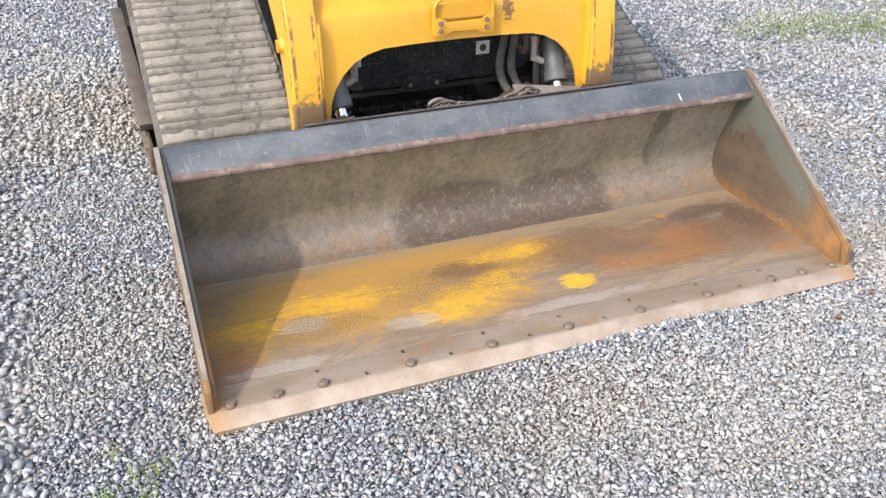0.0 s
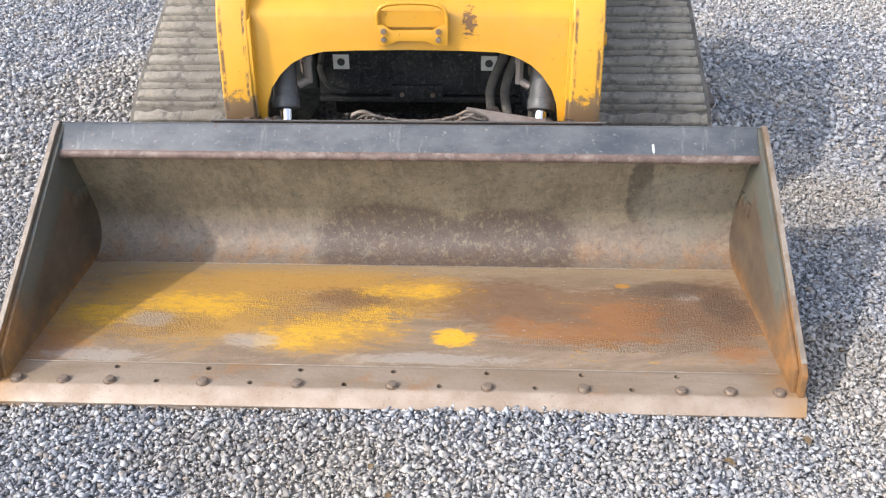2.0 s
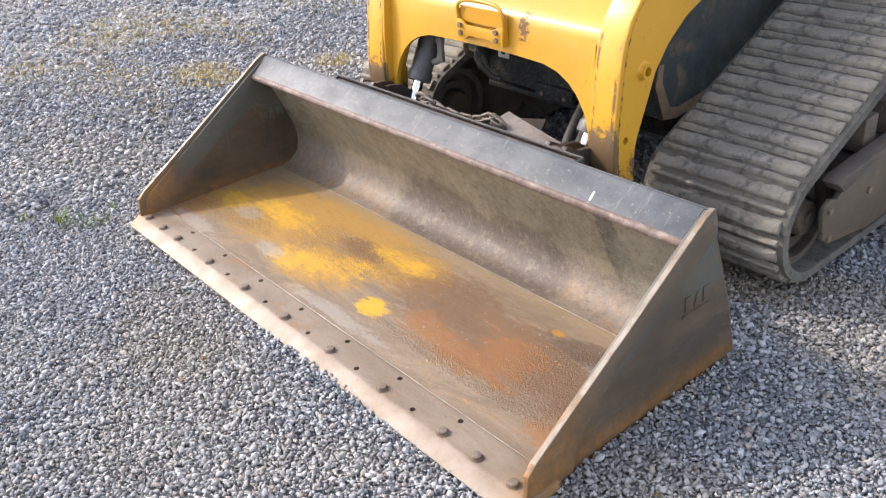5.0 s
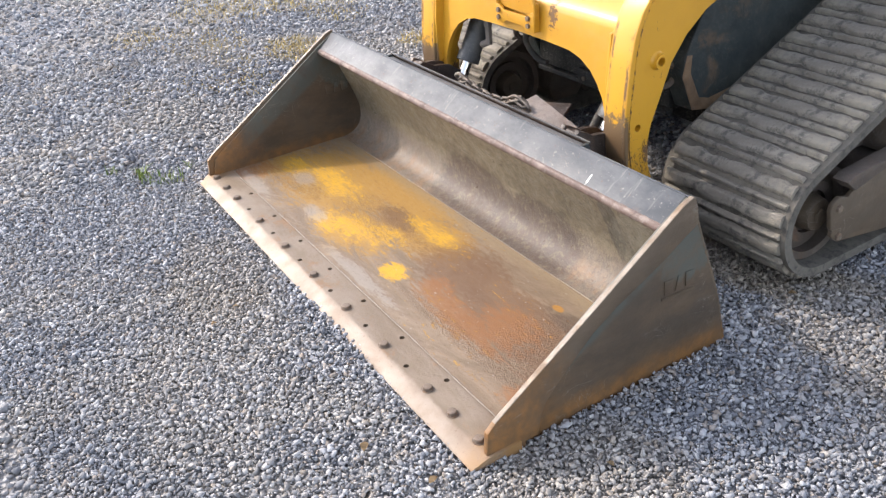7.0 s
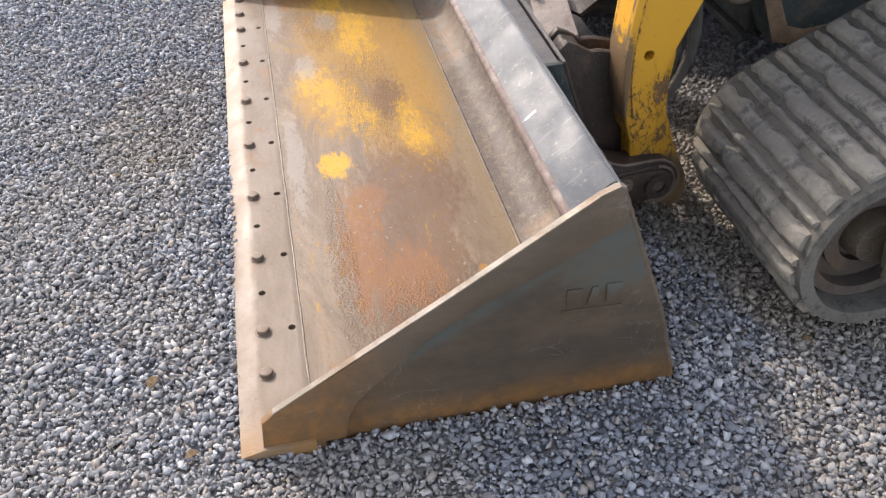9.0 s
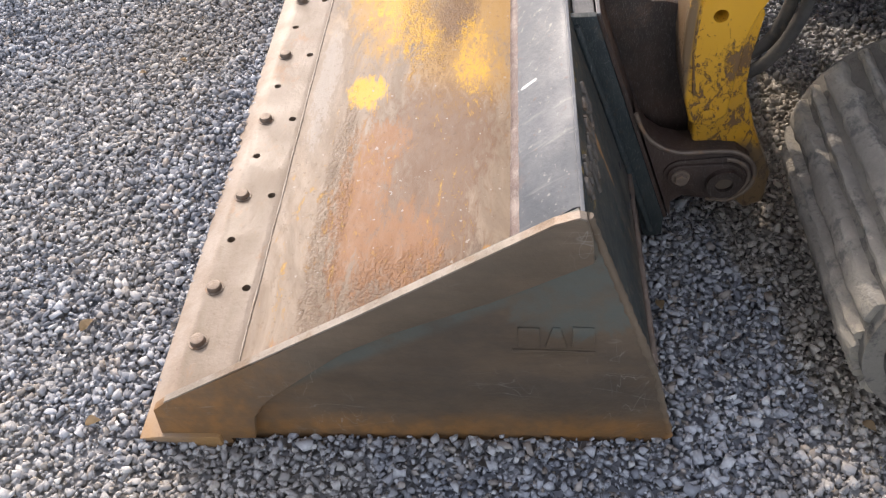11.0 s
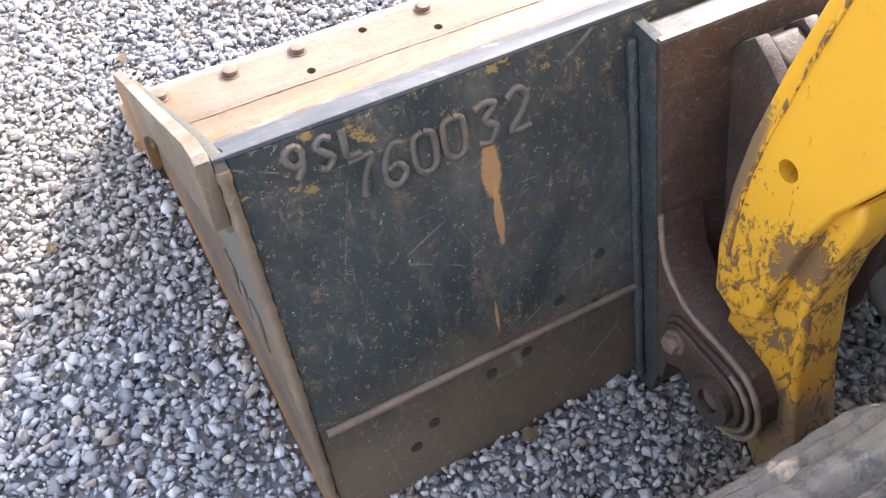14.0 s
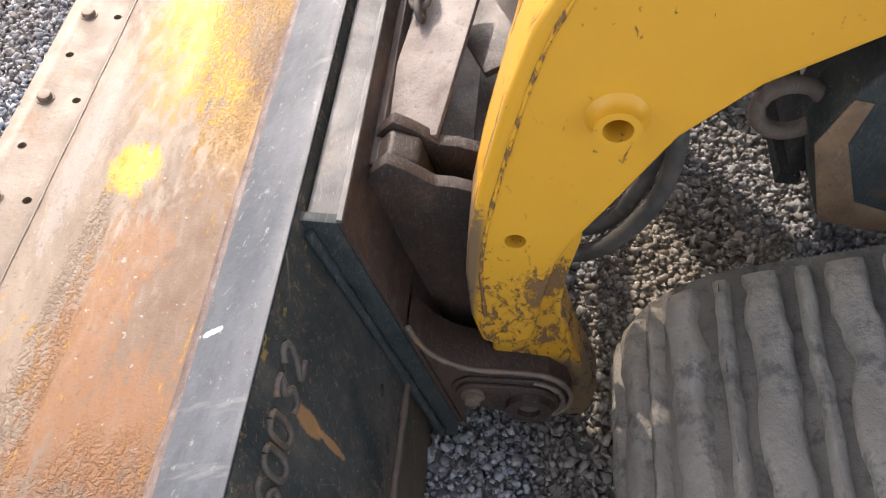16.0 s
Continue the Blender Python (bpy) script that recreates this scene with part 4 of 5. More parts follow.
def lobe(x0, x1, a, ra, b, rb, width=0.003):
    """A plate round two circles."""
    (ay, az), (by, bz) = a, b
    pts = [(ay + ra * math.cos(t), az + ra * math.sin(t)) for t in np.linspace(0, math.tau, 24, False)]
    pts += [(by + rb * math.cos(t), bz + rb * math.sin(t)) for t in np.linspace(0, math.tau, 24, False)]
    return plate(convex(pts), x0, x1, width)


def convex(points):
    pts = sorted(set((round(y, 5), round(z, 5)) for y, z in points))

    def half(seq):
        out = []
        for p in seq:
            while len(out) > 1 and (out[-1][0] - out[-2][0]) * (p[1] - out[-2][1]) - (out[-1][1] - out[-2][1]) * (p[0] - out[-2][0]) <= 0:
                out.pop()
            out.append(p)
        return out[:-1]
    return half(pts) + half(pts[::-1])


for side in (-1, 1):
    arm = lpart("loader_arm", plate(ARM, side * 0.456, side * 0.545, 0.006, 3), YELLOW, label="chipped yellow loader arm with worn brown toe", smooth=40)
    lpart("arm_seam", tube([(side * 0.5455, y + 0.016, z) for y, z in ARM[2:11]], 0.0022, 6, 4, lump=0.3), YELLOW_SEAM, arm, smooth=60)
    lpart("arm_leg", plate(LEG, side * 0.466, side * 0.524, 0.008, 3), YELLOW, arm, "lower arm leg with rust-brown tip", smooth=40)
    cut_holes(arm, [((side * 0.49, 0.966, 0.607), (side * 0.60, 0.966, 0.607), 0.0125), ((side * 0.43, 0.900, 0.4335), (side * 0.60, 0.900, 0.4335), 0.0105)])
    boss = join(ring(side * 0.545, side * 0.562, 0.966, 0.607, 0.0195, 0.0125, 32), lathe_x(side * 0.5452, side * 0.556, 0.966, 0.607, 0.026, 0.0195, 32))
    for p in arm.data.polygons:
        if abs(p.normal.x) > 0.99:
            p.use_smooth = False
    lpart("boss", boss, YELLOW, arm, "raised round boss with open bore", smooth=50)
    lpart("plug", rod((side * 0.5440, 0.906, 0.262), (side * 0.5480, 0.906, 0.262), 0.012, 16, None, 0.002), YELLOW, arm, smooth=40)
    lpart("inner_flange", plate([(0.862, 0.40), (0.870, 0.56), (0.885, 0.68), (0.94, 0.70), (0.93, 0.42)], side * 0.448, side * 0.457, 0.002), YELLOW, arm)

# crossmember: front sheet with an arched opening, bent back at the top
ARCH = [(0.430, 0.385), (0.424, 0.435), (0.408, 0.480), (0.380, 0.520), (0.345, 0.552), (0.300, 0.575), (0.250, 0.587), (0.15, 0.591), (0.0, 0.593)]


def crossmember():
    bm = bmesh.new()
    arch = ARCH + [(-x, z) for x, z in ARCH[:-1][::-1]]
    arch = [(x, z) for x, z in arch]
    # columns of the sheet, from the arch up over the bend
    rows = []
    for x, z in arch:
        col = [(x, 0.905 + (z - 0.60) * 0.10, z)]
        for t in (0.5, 1.0):
            zz = z + (0.680 - z) * t
            col.append((x, 0.905 + (zz - 0.60) * 0.10, zz))
        col += [(x, 0.917, 0.694), (x, 0.929, 0.708), (x, 0.947, 0.722), (x, 1.00, 0.755), (x, 1.10, 0.81), (x, 1.30, 0.90)]
        rows.append([bm.verts.new(p) for p in col])
    ends = []
    for side, row in ((1, rows[0]), (-1, rows[-1])):
        ends.append([bm.verts.new((side * 0.456, v.co.y, v.co.z)) for v in row])
    rows = [ends[0]] + rows + [ends[1]]
    for a, b in zip(rows, rows[1:]):
        for k in range(len(a) - 1):
            bm.faces.new((a[k], a[k + 1], b[k + 1], b[k]))
    bmesh.ops.recalc_face_normals(bm, faces=bm.faces)
    bmesh.ops.solidify(bm, geom=bm.faces[:], thickness=0.014)
    return bm


lpart("crossmember", crossmember(), YELLOW, label="yellow crossmember with arched opening", smooth=35)
# bolted pocket bracket in the middle of the crossmember
CHEEKLET = [(0.888, 0.612), (0.890, 0.670), (0.898, 0.697), (0.906, 0.697), (0.905, 0.612)]
bracket = lpart("pocket_bracket", plate(CHEEKLET, -0.092, -0.082, 0.001), YELLOW, label="small yellow bracket with four bolts")
lpart("bracket_cheek", plate(CHEEKLET, 0.100, 0.110, 0.001), YELLOW, bracket)


def bracket_face():
    bm = bmesh.new()
    pts = [(-0.09, 0.612), (-0.055, 0.612), (-0.035, 0.624), (0.05, 0.624), (0.072, 0.612), (0.108, 0.612), (0.108, 0.668), (0.09, 0.668), (0.065, 0.654), (-0.05, 0.654), (-0.07, 0.668), (-0.09, 0.668)]
    a = [bm.verts.new((x, 0.884 + (z - 0.612) * 0.06, z)) for x, z in pts]
    b = [bm.verts.new((x, 0.891 + (z - 0.612) * 0.06, z)) for x, z in pts]
    bm.faces.new(a)
    bm.faces.new(b[::-1])
    for i in range(len(a)):
        bm.faces.new((a[i - 1], a[i], b[i], b[i - 1]))
    bmesh.ops.recalc_face_normals(bm, faces=bm.faces)
    return bevel(bm, 0.001)


lpart("bracket_face", bracket_face(), YELLOW, bracket, smooth=35)
lpart("hood", tube([(-0.088, 0.893, 0.660), (-0.087, 0.892, 0.705), (-0.06, 0.895, 0.724), (0.01, 0.898, 0.728), (0.075, 0.895, 0.724), (0.103, 0.892, 0.705), (0.107, 0.893, 0.660)], 0.0058, 8, 6), YELLOW, bracket, smooth=60)
lpart("pocket", box(-0.082, 0.10, 0.899, 0.9035, 0.66, 0.706, 0.001), YELLOW, bracket)
for x in (-0.072, 0.082):
    for z in (0.629, 0.652):
        lpart("bracket_bolt", rod((x, 0.8855, z), (x, 0.878, z), 0.0085, 6, None, 0.001), BOLT, bracket)

# tilt cylinders
for side in (-1, 1):
    foot, head = Vector((side * 0.383, 0.945, 0.400)), Vector((side * 0.405, 1.10, 0.66))
    toe = foot + (foot - head).normalized() * 0.22
    cyl = lpart("tilt_cylinder", rod(foot, head, 0.037, 28, None, 0.004), BARREL, label="dusty grey hydraulic cylinder", smooth=40)
    lpart("gland", rod(foot + (head - foot).normalized() * -0.004, foot + (head - foot).normalized() * 0.03, 0.041, 28, None, 0.003), BARREL, cyl, smooth=40)
    lpart("piston_rod", rod(toe, foot, 0.0185, 24), CHROME, cyl, "bright chrome piston rod", smooth=60)
    fx = side * 0.318
    lpart("hose_fitting", join(rod((fx, 1.0, 0.46), (fx - side * 0.0, 1.0, 0.53), 0.013, 6, None, 0.002), rod((fx, 1.0, 0.47), (side * 0.35, 0.99, 0.455), 0.012, 8), rod((fx, 1.0, 0.525), (fx, 1.0, 0.545), 0.017, 6, None, 0.002)), PALE_BAR, cyl, "pale elbow fitting")
    lpart("fitting_hose", tube([(fx, 1.0, 0.54), (fx, 1.02, 0.60), (fx - side * 0.02, 1.1, 0.68)], 0.013, 10), HOSE, cyl, smooth=60)

# machine front, belly and inner sides
BELLY = 0.328
CHASSIS = [(1.195, 0.465), (1.24, 0.350), (1.30, 0.338), (1.60, 0.372), (2.20, 0.42), (2.20, 0.95), (1.55, 0.95), (1.27, 0.64), (1.21, 0.53)]
body = lpart("lower_body", box(-0.335, 0.335, 1.246, 2.6, BELLY, 0.72, 0.012), BLACK, label="black lower body")
lpart("front_panel", box(-0.33, 0.33, 1.225, 1.244, BELLY + 0.01, 0.56, 0.006), BLACK, body)
lpart("panel_lip", box(-0.33, 0.33, 1.215, 1.243, BELLY - 0.012, BELLY + 0.004, 0.003), BLACK, body)
lpart("step_plate", box(-0.09, 0.078, 1.205, 1.224, 0.330, 0.376, 0.003), BLACK, body, "black rectangular cover")
for x in (-0.055, 0.045):
    lpart("step_bolt", rod((x, 1.206, 0.346), (x, 1.199, 0.346), 0.008, 6), BOLT, body)
for x, z in ((-0.253, 0.450), (0.229, 0.447)):
    st = lpart("sticker", box(x - 0.026, x + 0.026, 1.2215, 1.2245, z - 0.024, z + 0.024, 0.0), STICKER, body, "small white warning sticker")
    lpart("sticker_mark", rod((x, 1.2213, z), (x, 1.2208, z), 0.013, 12), INK, body)
for side in (-1, 1):
    chassis = lpart("chassis_side", plate(CHASSIS, side * 0.336, side * 0.410, 0.006, 3), TEAL, body, "dark teal chassis side with rubbed rusty edge", smooth=40)
    rub = [(1.1955, 0.466), (1.2405, 0.3505), (1.3005, 0.3385), (1.60, 0.3725), (1.60, 0.402), (1.31, 0.372), (1.268, 0.384), (1.228, 0.470), (1.232, 0.525), (1.212, 0.528)]
    lpart("rubbed_edge", plate(rub, side * 0.4102, side * 0.4125, 0.001), RUB, chassis, "rust-tan rubbed border", smooth=40)
    lpart("tie_down_ring", tube([(side * 0.362, 1.178 + 0.0335 * math.cos(t), 0.466 + 0.0335 * math.sin(t)) for t in np.linspace(0, math.tau, 20, False)], 0.0095, 10, 1, True), FRAME, chassis, "dusty round tie-down eye", smooth=60)
lpart("belly", box(-0.33, 0.33, 1.50, 2.6, 0.16, 0.327, 0.01), BLACK, body, "black belly housing")
lpart("cab_floor", box(-0.44, 0.44, 1.32, 2.4, 0.721, 1.0, 0.02), BLACK, body)

# hoses in the opening
for x, dx in ((0.262, 0.0), (0.298, 0.01)):
    lpart("hydraulic_hose", tube([(x + 0.03, 1.17, 0.62), (x + 0.02, 1.15, 0.52), (x - 0.03 + dx, 1.08, 0.40), (x + dx, 0.96, 0.30), (x + 0.02, 0.90, 0.24)], 0.0145, 10), HOSE, label="dusty black hydraulic hose", smooth=60)
lpart("hydraulic_hose", tube([(-0.29, 1.19, 0.54), (-0.31, 1.15, 0.45), (-0.28, 1.17, 0.38), (-0.24, 1.19, 0.36)], 0.010, 10), HOSE, label="dusty black hydraulic hose", smooth=60)
for x, dz in ((0.392, 0.0), (0.362, 0.012)):
    lpart("loop_hose", tube([(x - 0.03, 0.90, 0.29), (x, 0.945, 0.248), (x, 0.985, 0.224 + dz), (x, 1.030, 0.255 + dz), (x, 1.062 - dz, 0.325), (x, 1.070 - dz, 0.405), (x, 1.060, 0.52), (x - 0.02, 1.10, 0.66)], 0.011, 12), HOSE, label="dusty black hose loop", smooth=60)

# coupler that holds the bucket
coupler = lpart("coupler", join(box(-0.44, 0.44, 0.80, 0.86, 0.20, 0.26, 0.006), rod((-0.46, 0.895, 0.16), (0.46, 0.895, 0.16), 0.024, 20), plate([(0.742, 0.415), (0.752, 0.418), (0.80, 0.30), (0.79, 0.295)], -0.445, 0.445, 0.002)), COUPLER, label="brown quick coupler frame")
EAR = [(0.796, 0.272), (0.806, 0.246), (0.822, 0.220), (0.845, 0.202), (0.875, 0.192), (0.925, 0.194), (0.962, 0.190), (0.986, 0.170), (0.996, 0.142), (0.988, 0.110), (0.962, 0.090), (0.925, 0.092), (0.885, 0.100), (0.868, 0.085), (0.872, 0.045)]
CHEEK = [(0.738, 0.400), (0.750, 0.425), (0.764, 0.441), (0.784, 0.432), (0.800, 0.422), (0.815, 0.412), (0.835, 0.412), (0.875, 0.402), (0.93, 0.36), (0.955, 0.22), (0.93, 0.11), (0.885, 0.075), (0.866, 0.052), (0.800, 0.245)]
for side in (-1, 1):
    for x in (0.388, 0.447):
        lpart("cheek_plate", plate(CHEEK, side * x, side * (x + 0.017), 0.003), COUPLER, coupler, "brown cheek plate with bright rubbed top", smooth=35)
    lpart("cheek_bridge", plate([(0.742, 0.405), (0.764, 0.434), (0.795, 0.424), (0.812, 0.37), (0.80, 0.30)], side * 0.4055, side * 0.4465, 0.006, 3), COUPLER, coupler, smooth=35)
    lpart("ear", plate(EAR, side * 0.496, side * 0.552, 0.004), COUPLER, coupler, "rounded brown ear round the pin", smooth=40)
    lpart("ear_ring", lobe(side * 0.5522, side * 0.5565, (0.876, 0.152), 0.026, (0.945, 0.139), 0.045), COUPLER, coupler, smooth=40)
    lpart("ear_plate", lobe(side * 0.5566, side * 0.563, (0.876, 0.151), 0.021, (0.945, 0.139), 0.036), COUPLER, coupler, smooth=40)
    lpart("ear_rim", tube([(side * 0.552, y, z) for y, z in EAR[:12]], 0.0035, 8, 4, lump=0.2), BOLT, coupler, "rubbed rusty rim of the ear", smooth=60)
    lpart("ring_weld", tube([(side * 0.5565, 0.945 + 0.041 * math.cos(t), 0.139 + 0.041 * math.sin(t)) for t in np.linspace(-1.9, 1.55, 14)], 0.003, 8, 2, lump=0.3), BOLT, coupler, smooth=60)
    lpart("pin_collar", ring(side * 0.5621, side * 0.573, 0.945, 0.139, 0.028, 0.014), COUPLER, coupler, smooth=40)
    lpart("pin_bore", rod((side * 0.5622, 0.945, 0.139), (side * 0.566, 0.945, 0.139), 0.0138, 18), STRIP, coupler, "rust-orange pin end")
    lpart("pin_bolt", join(rod((side * 0.5622, 0.876, 0.151), (side * 0.566, 0.876, 0.151), 0.0145, 16), rod((side * 0.566, 0.876, 0.151), (side * 0.575, 0.876, 0.151), 0.011, 6, None, 0.0015)), BOLT, coupler)
lpart("lever_cover", box(-0.12, 0.12, -0.038, 0.038, -0.005, 0.005, 0.003, pose(0.275, 0.792, 0.420, 14, 6, -8)), PALE_BAR, coupler, "pale brown sloping lever plate", smooth=40)
lpart("lever_arm", box(-0.07, 0.07, -0.03, 0.03, -0.005, 0.005, 0.003, pose(0.20, 0.855, 0.405, 18, -4, 24)), COUPLER, coupler, "brown lever arm", smooth=40)
lpart("cross_tie", box(-0.40, 0.40, 0.85, 0.90, 0.33, 0.342, 0.003), COUPLER, coupler, smooth=40)
lpart("latch_tube", rod((0.06, 0.770, 0.385), (0.385, 0.770, 0.385), 0.020, 20, None, 0.003), BARREL, coupler, "dark latch cylinder", smooth=40)

# tracks and undercarriage
C1, C2, C3, RT = (1.222, 0.194), (2.55, 0.194), (2.10, 0.600), 0.168


def track_loop(r, gap=0.012):
    """Points along the belt's outer face, evenly spaced, with the way out from the belt."""
    pts = []
    for c in (C1, C2, C3):
        pts += [(c[0] + r * math.cos(t), c[1] + r * math.sin(t)) for t in np.linspace(0, math.tau, 120, False)]
    hull = np.array(convex(pts))
    closed = np.concatenate([hull, hull[:1]])
    run = np.concatenate([[0], np.cumsum(np.linalg.norm(np.diff(closed, axis=0), axis=1))])
    count = 2 * int(run[-1] / gap / 2)
    s = np.linspace(0, run[-1], count, False)
    p = np.stack([np.interp(s, run, closed[:, k]) for k in (0, 1)], -1)
    d = np.roll(p, -1, 0) - np.roll(p, 1, 0)
    d /= np.linalg.norm(d, axis=1)[:, None]
    return p, np.stack([d[:, 1], -d[:, 0]], -1)


def belt(x0, x1):
    p, out = track_loop(RT)
    bm = bmesh.new()
    rows = []
    for (y, z), (oy, oz) in zip(p, out):
        rows.append([bm.verts.new((x, y + oy * o, z + oz * o)) for x, o in ((x0, 0.0), (x0, -0.026), (x0 + 0.05, -0.03), (x1 - 0.05, -0.03), (x1, -0.026), (x1, 0.0), (x1 - 0.15, 0.001), (x0 + 0.15, 0.001))])
    for i in range(len(rows)):
        a, b = rows[i], rows[(i + 1) % len(rows)]
        for k in range(8):
            bm.faces.new((a[k], a[(k + 1) % 8], b[(k + 1) % 8], b[k]))
    return bm


def lug_mesh(seed, x0, x1, wide):
    """A worn bar across the belt: ragged edges, chipped top. Local x across, y along the belt, z out."""
    rng = random.Random(seed)
    bm = bmesh.new()
    rows, steps = [], 22
    for i in range(steps + 1):
        x = x0 + (x1 - x0) * i / steps
        step = (0.002 if (i // 4 + seed) % 2 else -0.002) * (1 if wide > 0.02 else 0.3)
        a, b = wide / 2 + step + rng.uniform(-0.0018, 0.0012), wide / 2 - step * 0.5 + rng.uniform(-0.0015, 0.0015)
        if wide > 0.02 and rng.random() < 0.12:
            a -= 0.007
        h = 0.0165 + rng.uniform(-0.0025, 0.0005)
        if i in (0, steps):
            h -= 0.004
        rows.append([bm.verts.new(q) for q in ((x, -a - 0.004, -0.004), (x, -a, h * 0.8), (x, -a + 0.006, h), (x, b - 0.006, h), (x, b, h * 0.8), (x, b + 0.004, -0.004))])
    for a, b in zip(rows, rows[1:]):
        for k in range(5):
            bm.faces.new((a[k], b[k], b[k + 1], a[k + 1]))
    bm.faces.new(rows[0])
    bm.faces.new(rows[-1][::-1])
    return bm


LUGS = []
for k in range(6):
    mesh = bpy.data.meshes.new("lug")
    bm = lug_mesh(k, -0.208, 0.208, 0.034 if k % 2 else 0.0115)
    bmesh.ops.recalc_face_normals(bm, faces=bm.faces)
    bm.to_mesh(mesh)
    bm.free()
    mesh.materials.append(RUBBER)
    mesh.shade_smooth()
    mesh.set_sharp_from_angle(angle=radians(50))
    LUGS.append(mesh)

for side in (-1, 1):
    mid = side * 0.710
    track = lpart("rubber_track", belt(mid - 0.225, mid + 0.225), RUBBER_SHADED, label="worn dusty grey rubber track", smooth=40)
    p, out = track_loop(RT, 0.0405)
    for i, ((y, z), (oy, oz)) in enumerate(zip(p, out)):
        lug = new("lug", LUGS[(i * 7 + (i % 2)) % 6 // 2 * 2 + i % 2])
        lug.parent = track
        m = Matrix(((1, 0, 0), (0, oz, oy), (0, -oy, oz))).to_4x4()
        lug.matrix_basis = Matrix.Translation((mid, y, z)) @ m @ pose(0, 0, 0, 0, 0, 180 if i % 3 == 0 else 0)
    for c, r in ((C1, 0.135), (C2, 0.135), (C3, 0.13)):
        wheel = lpart("idler_wheel", rod((mid - 0.150, *c), (mid + 0.150, *c), r - 0.012, 44, None, 0.008), FRAME, label="dusty steel idler wheel", smooth=40)
        for way in (-1, 1):
            lpart("wheel_rim", ring(mid + way * 0.140, mid + way * 0.182, *c, r, r - 0.022, 44), FRAME, wheel, smooth=40)
            lpart("wheel_step", ring(mid + way * 0.149, mid + way * 0.166, *c, r * 0.66, r * 0.46, 36), FRAME, wheel, smooth=40)
            lpart("hub", join(rod((mid + way * 0.149, *c), (mid + way * 0.195, *c), r * 0.40, 28, r * 0.33, 0.005), rod((mid + way * 0.195, *c), (mid + way * 0.204, *c), r * 0.16, 6, None, 0.002)), STRIP, wheel, "rust-brown wheel hub", smooth=40)
    frame_x0, frame_x1 = mid + side * 0.02, mid + side * 0.252
    lpart("roller_frame", plate([(1.40, 0.175), (1.385, 0.245), (1.42, 0.285), (1.62, 0.30), (2.45, 0.30), (2.45, 0.16), (1.45, 0.125)], frame_x0, frame_x1 - side * 0.03, 0.008), FRAME, label="dusty brown track roller frame", smooth=40)
    web = [(1.196, 0.255), (1.190, 0.235), (1.200, 0.180), (1.208, 0.172), (1.206, 0.155), (1.235, 0.130), (1.46, 0.092), (2.50, 0.10), (2.50, 0.345), (1.42, 0.312), (1.275, 0.272), (1.255, 0.258), (1.222, 0.270)]
    rail = lpart("frame_rail", plate(web, mid + side * 0.236, mid + side * 0.250, 0.004), STRIP, label="brown outer rail of the track frame", smooth=40)
    lpart("rail_flange", plate([(1.226, 0.313), (1.262, 0.279), (1.44, 0.320), (2.50, 0.352), (2.50, 0.366), (1.44, 0.336), (1.25, 0.326)], mid + side * 0.215, mid + side * 0.264, 0.004), FRAME, rail, "dusty top flange", smooth=40)
    for yy, zz in ((1.222, 0.236), (1.232, 0.150), (1.43, 0.22), (1.60, 0.25)):
        lpart("rail_bolt", rod((mid + side * 0.249, yy, zz), (mid + side * 0.257, yy, zz), 0.011, 6, None, 0.0015), BOLT, rail)
    lpart("tensioner", box(mid + side * 0.10 - 0.03, mid + side * 0.10 + 0.03, 1.42, 1.9, 0.302, 0.36, 0.006), FRAME, smooth=40)
    for y in (1.50, 1.66, 1.90):
        lpart("frame_bracket", box(mid + side * 0.15 - 0.05, mid + side * 0.15 + 0.05, y - 0.035, y + 0.035, 0.300, 0.40, 0.005), FRAME, smooth=40)
        lpart("road_roller", rod((mid - 0.15, y + 0.02, 0.115), (mid + 0.15, y + 0.02, 0.115), 0.085, 28, None, 0.008), FRAME, smooth=40)


# chain lying over the coupler
def chain_link(at, way, roll):
    pts = [(0.012 * math.cos(t) + (0.009 if math.cos(t) > 0 else -0.009), 0.011 * math.sin(t), 0) for t in np.linspace(0, math.tau, 14, False)]
    bm = tube(pts, 0.0042, 8, 1, True)
    m = Matrix.Translation(at) @ Vector(way).to_track_quat("X", "Z").to_matrix().to_4x4() @ pose(0, 0, 0, roll)
    bmesh.ops.transform(bm, matrix=m, verts=bm.verts)
    return bm


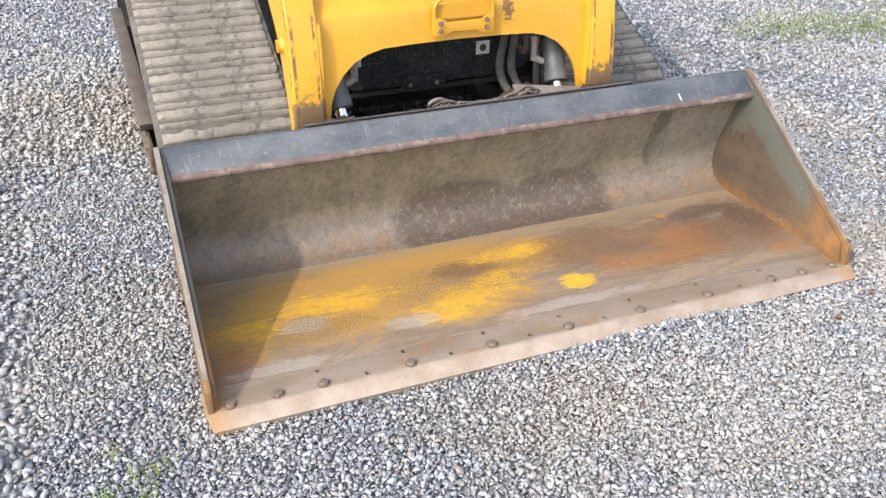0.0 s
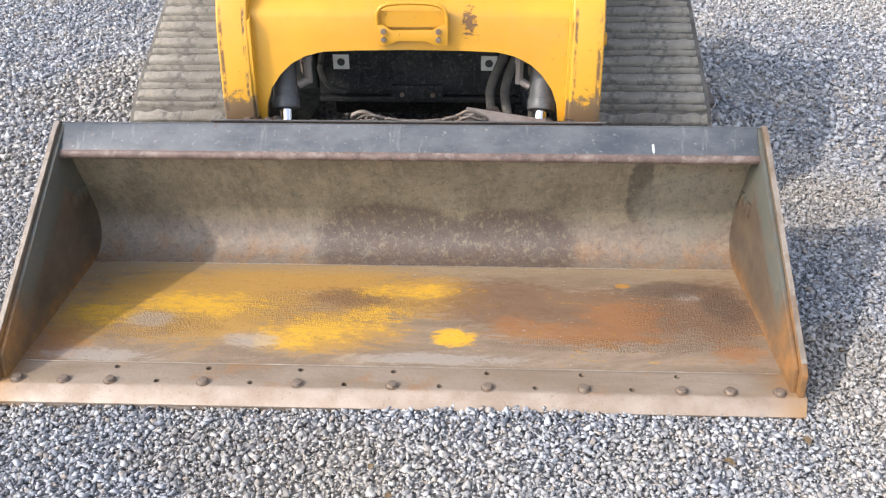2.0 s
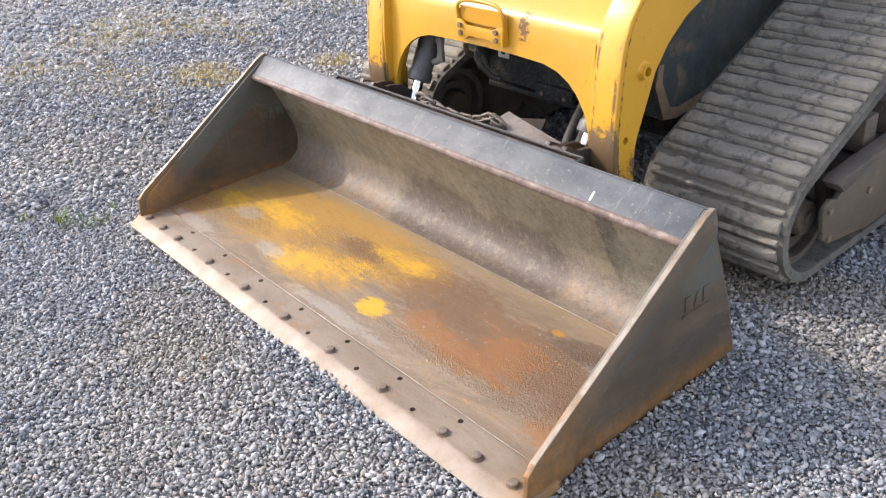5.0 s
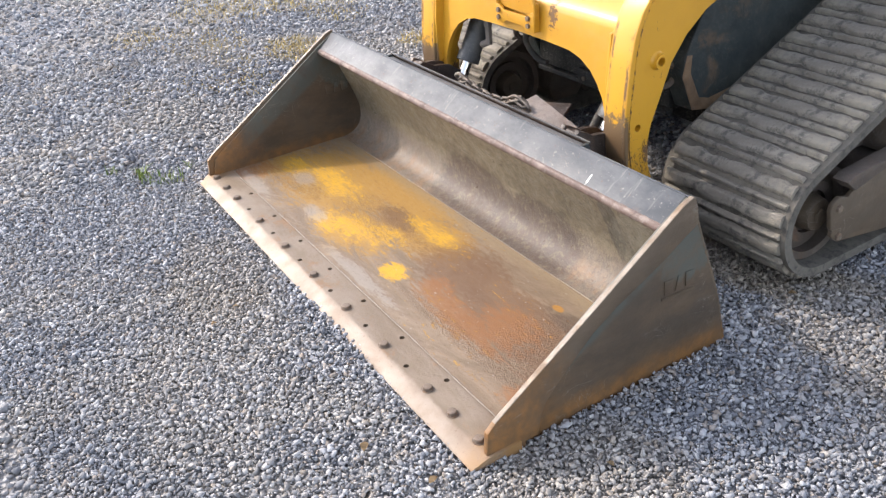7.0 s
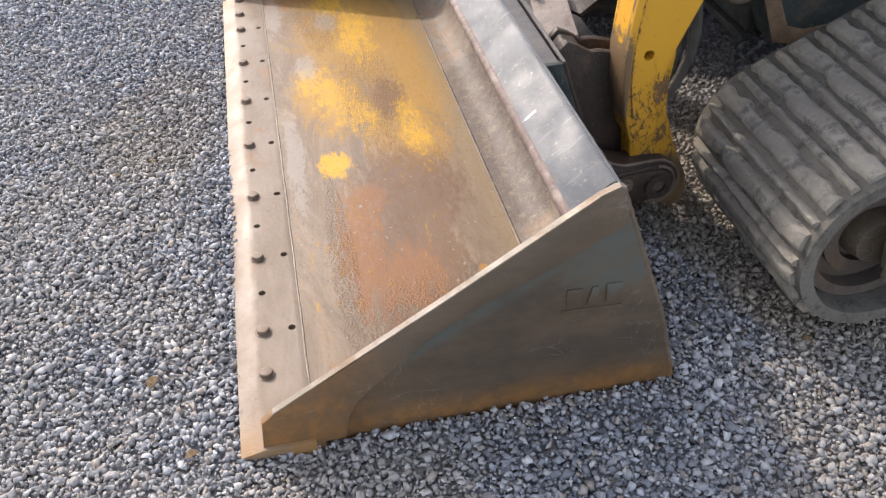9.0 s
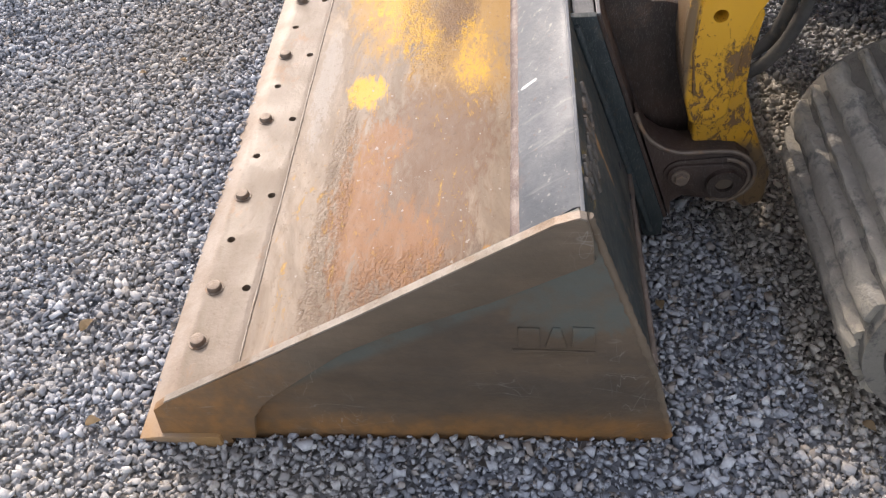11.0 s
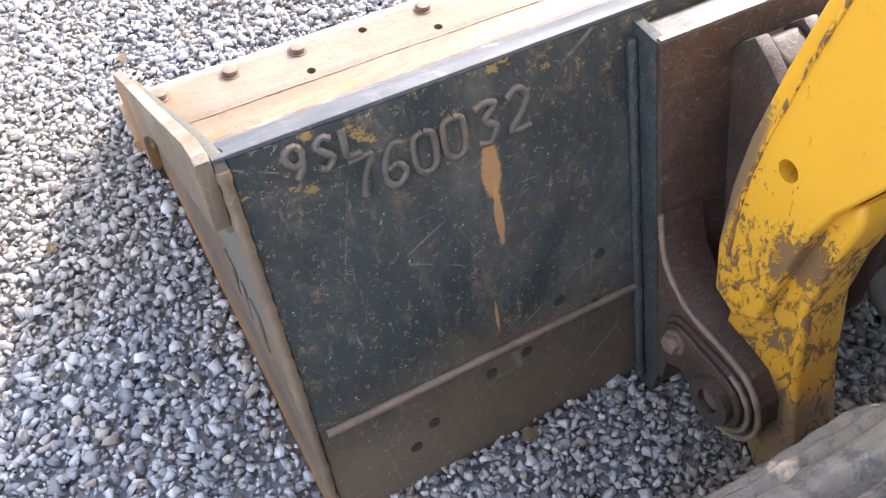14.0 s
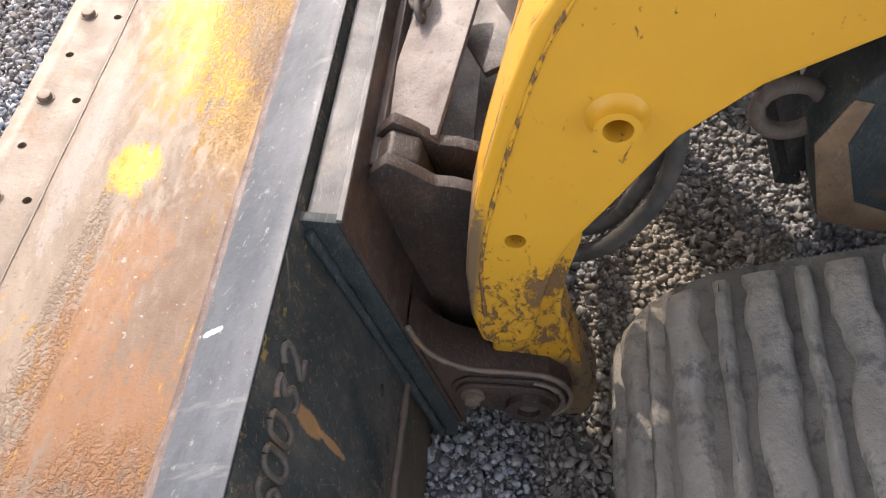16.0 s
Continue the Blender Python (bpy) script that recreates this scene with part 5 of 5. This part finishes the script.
SHIFT = Vector((0, -0.012, -0.024))
chain = thing("chain", "dirty steel chain lying along the coupler behind the bucket lip", "chain", (0, 0.775, 0.44))
line = smooth_path([(-0.14, 0.775, 0.455), (-0.105, 0.772, 0.468), (-0.03, 0.775, 0.452), (0.06, 0.777, 0.450), (0.13, 0.777, 0.462), (0.17, 0.78, 0.478), (0.21, 0.785, 0.462)], 3)
for i, (a, b) in enumerate(zip(line, line[1:])):
    ob = part("link", chain_link((a + b) / 2 + SHIFT, b - a, 90 * (i % 2) + 20), CHAIN, chain, smooth=60)
    ob.matrix_parent_inverse = Matrix.Translation((0, 0.775, 0.44)).inverted()
shackles = [(-0.145, 0.782, 0.452), (-0.155, 0.770, 0.475), (-0.125, 0.768, 0.487), (-0.095, 0.775, 0.470), (-0.105, 0.785, 0.450)]
ob = part("shackle", tube([Vector(q) + SHIFT for q in shackles], 0.006, 8, 5), CHAIN, chain, smooth=60)
ob.matrix_parent_inverse = Matrix.Translation((0, 0.775, 0.44)).inverted()


# small litter on the gravel
def dry_leaf(x, y, size, turn, material):
    bm = bmesh.new()
    left, right = [], []
    for i in range(9):
        t = i / 8
        w = size * 0.32 * math.sin(math.pi * t ** 0.8) + 0.0004
        lift = 0.15 * size * math.sin(t * 3)
        left.append(bm.verts.new((t * size, w, lift + w * 0.35)))
        right.append(bm.verts.new((t * size, -w, lift + w * 0.45)))
    for a, b, c, d in zip(left, left[1:], right[1:], right):
        bm.faces.new((a, b, c, d))
    bmesh.ops.solidify(bm, geom=bm.faces[:], thickness=0.0006)
    ob = part("dry_leaf", bm, material, None, smooth=60)
    ob.matrix_basis = pose(x, y, 0.006, 6, -4, turn)
    tagged(ob, "small curled dry tan leaf lying on gravel", "leaf", "leaves on the gravel")


for x, y, size, turn in ((0.762, -0.119, 0.045, 150), (0.928, 1.10, 0.035, 40), (0.02, -0.24, 0.03, 80), (0.94, -0.05, 0.04, 100), (0.70, 0.84, 0.035, 10), (1.14, 0.30, 0.03, 200), (-0.02, -0.14, 0.03, 250)):
    dry_leaf(x, y, size * 0.65, turn, LEAF)
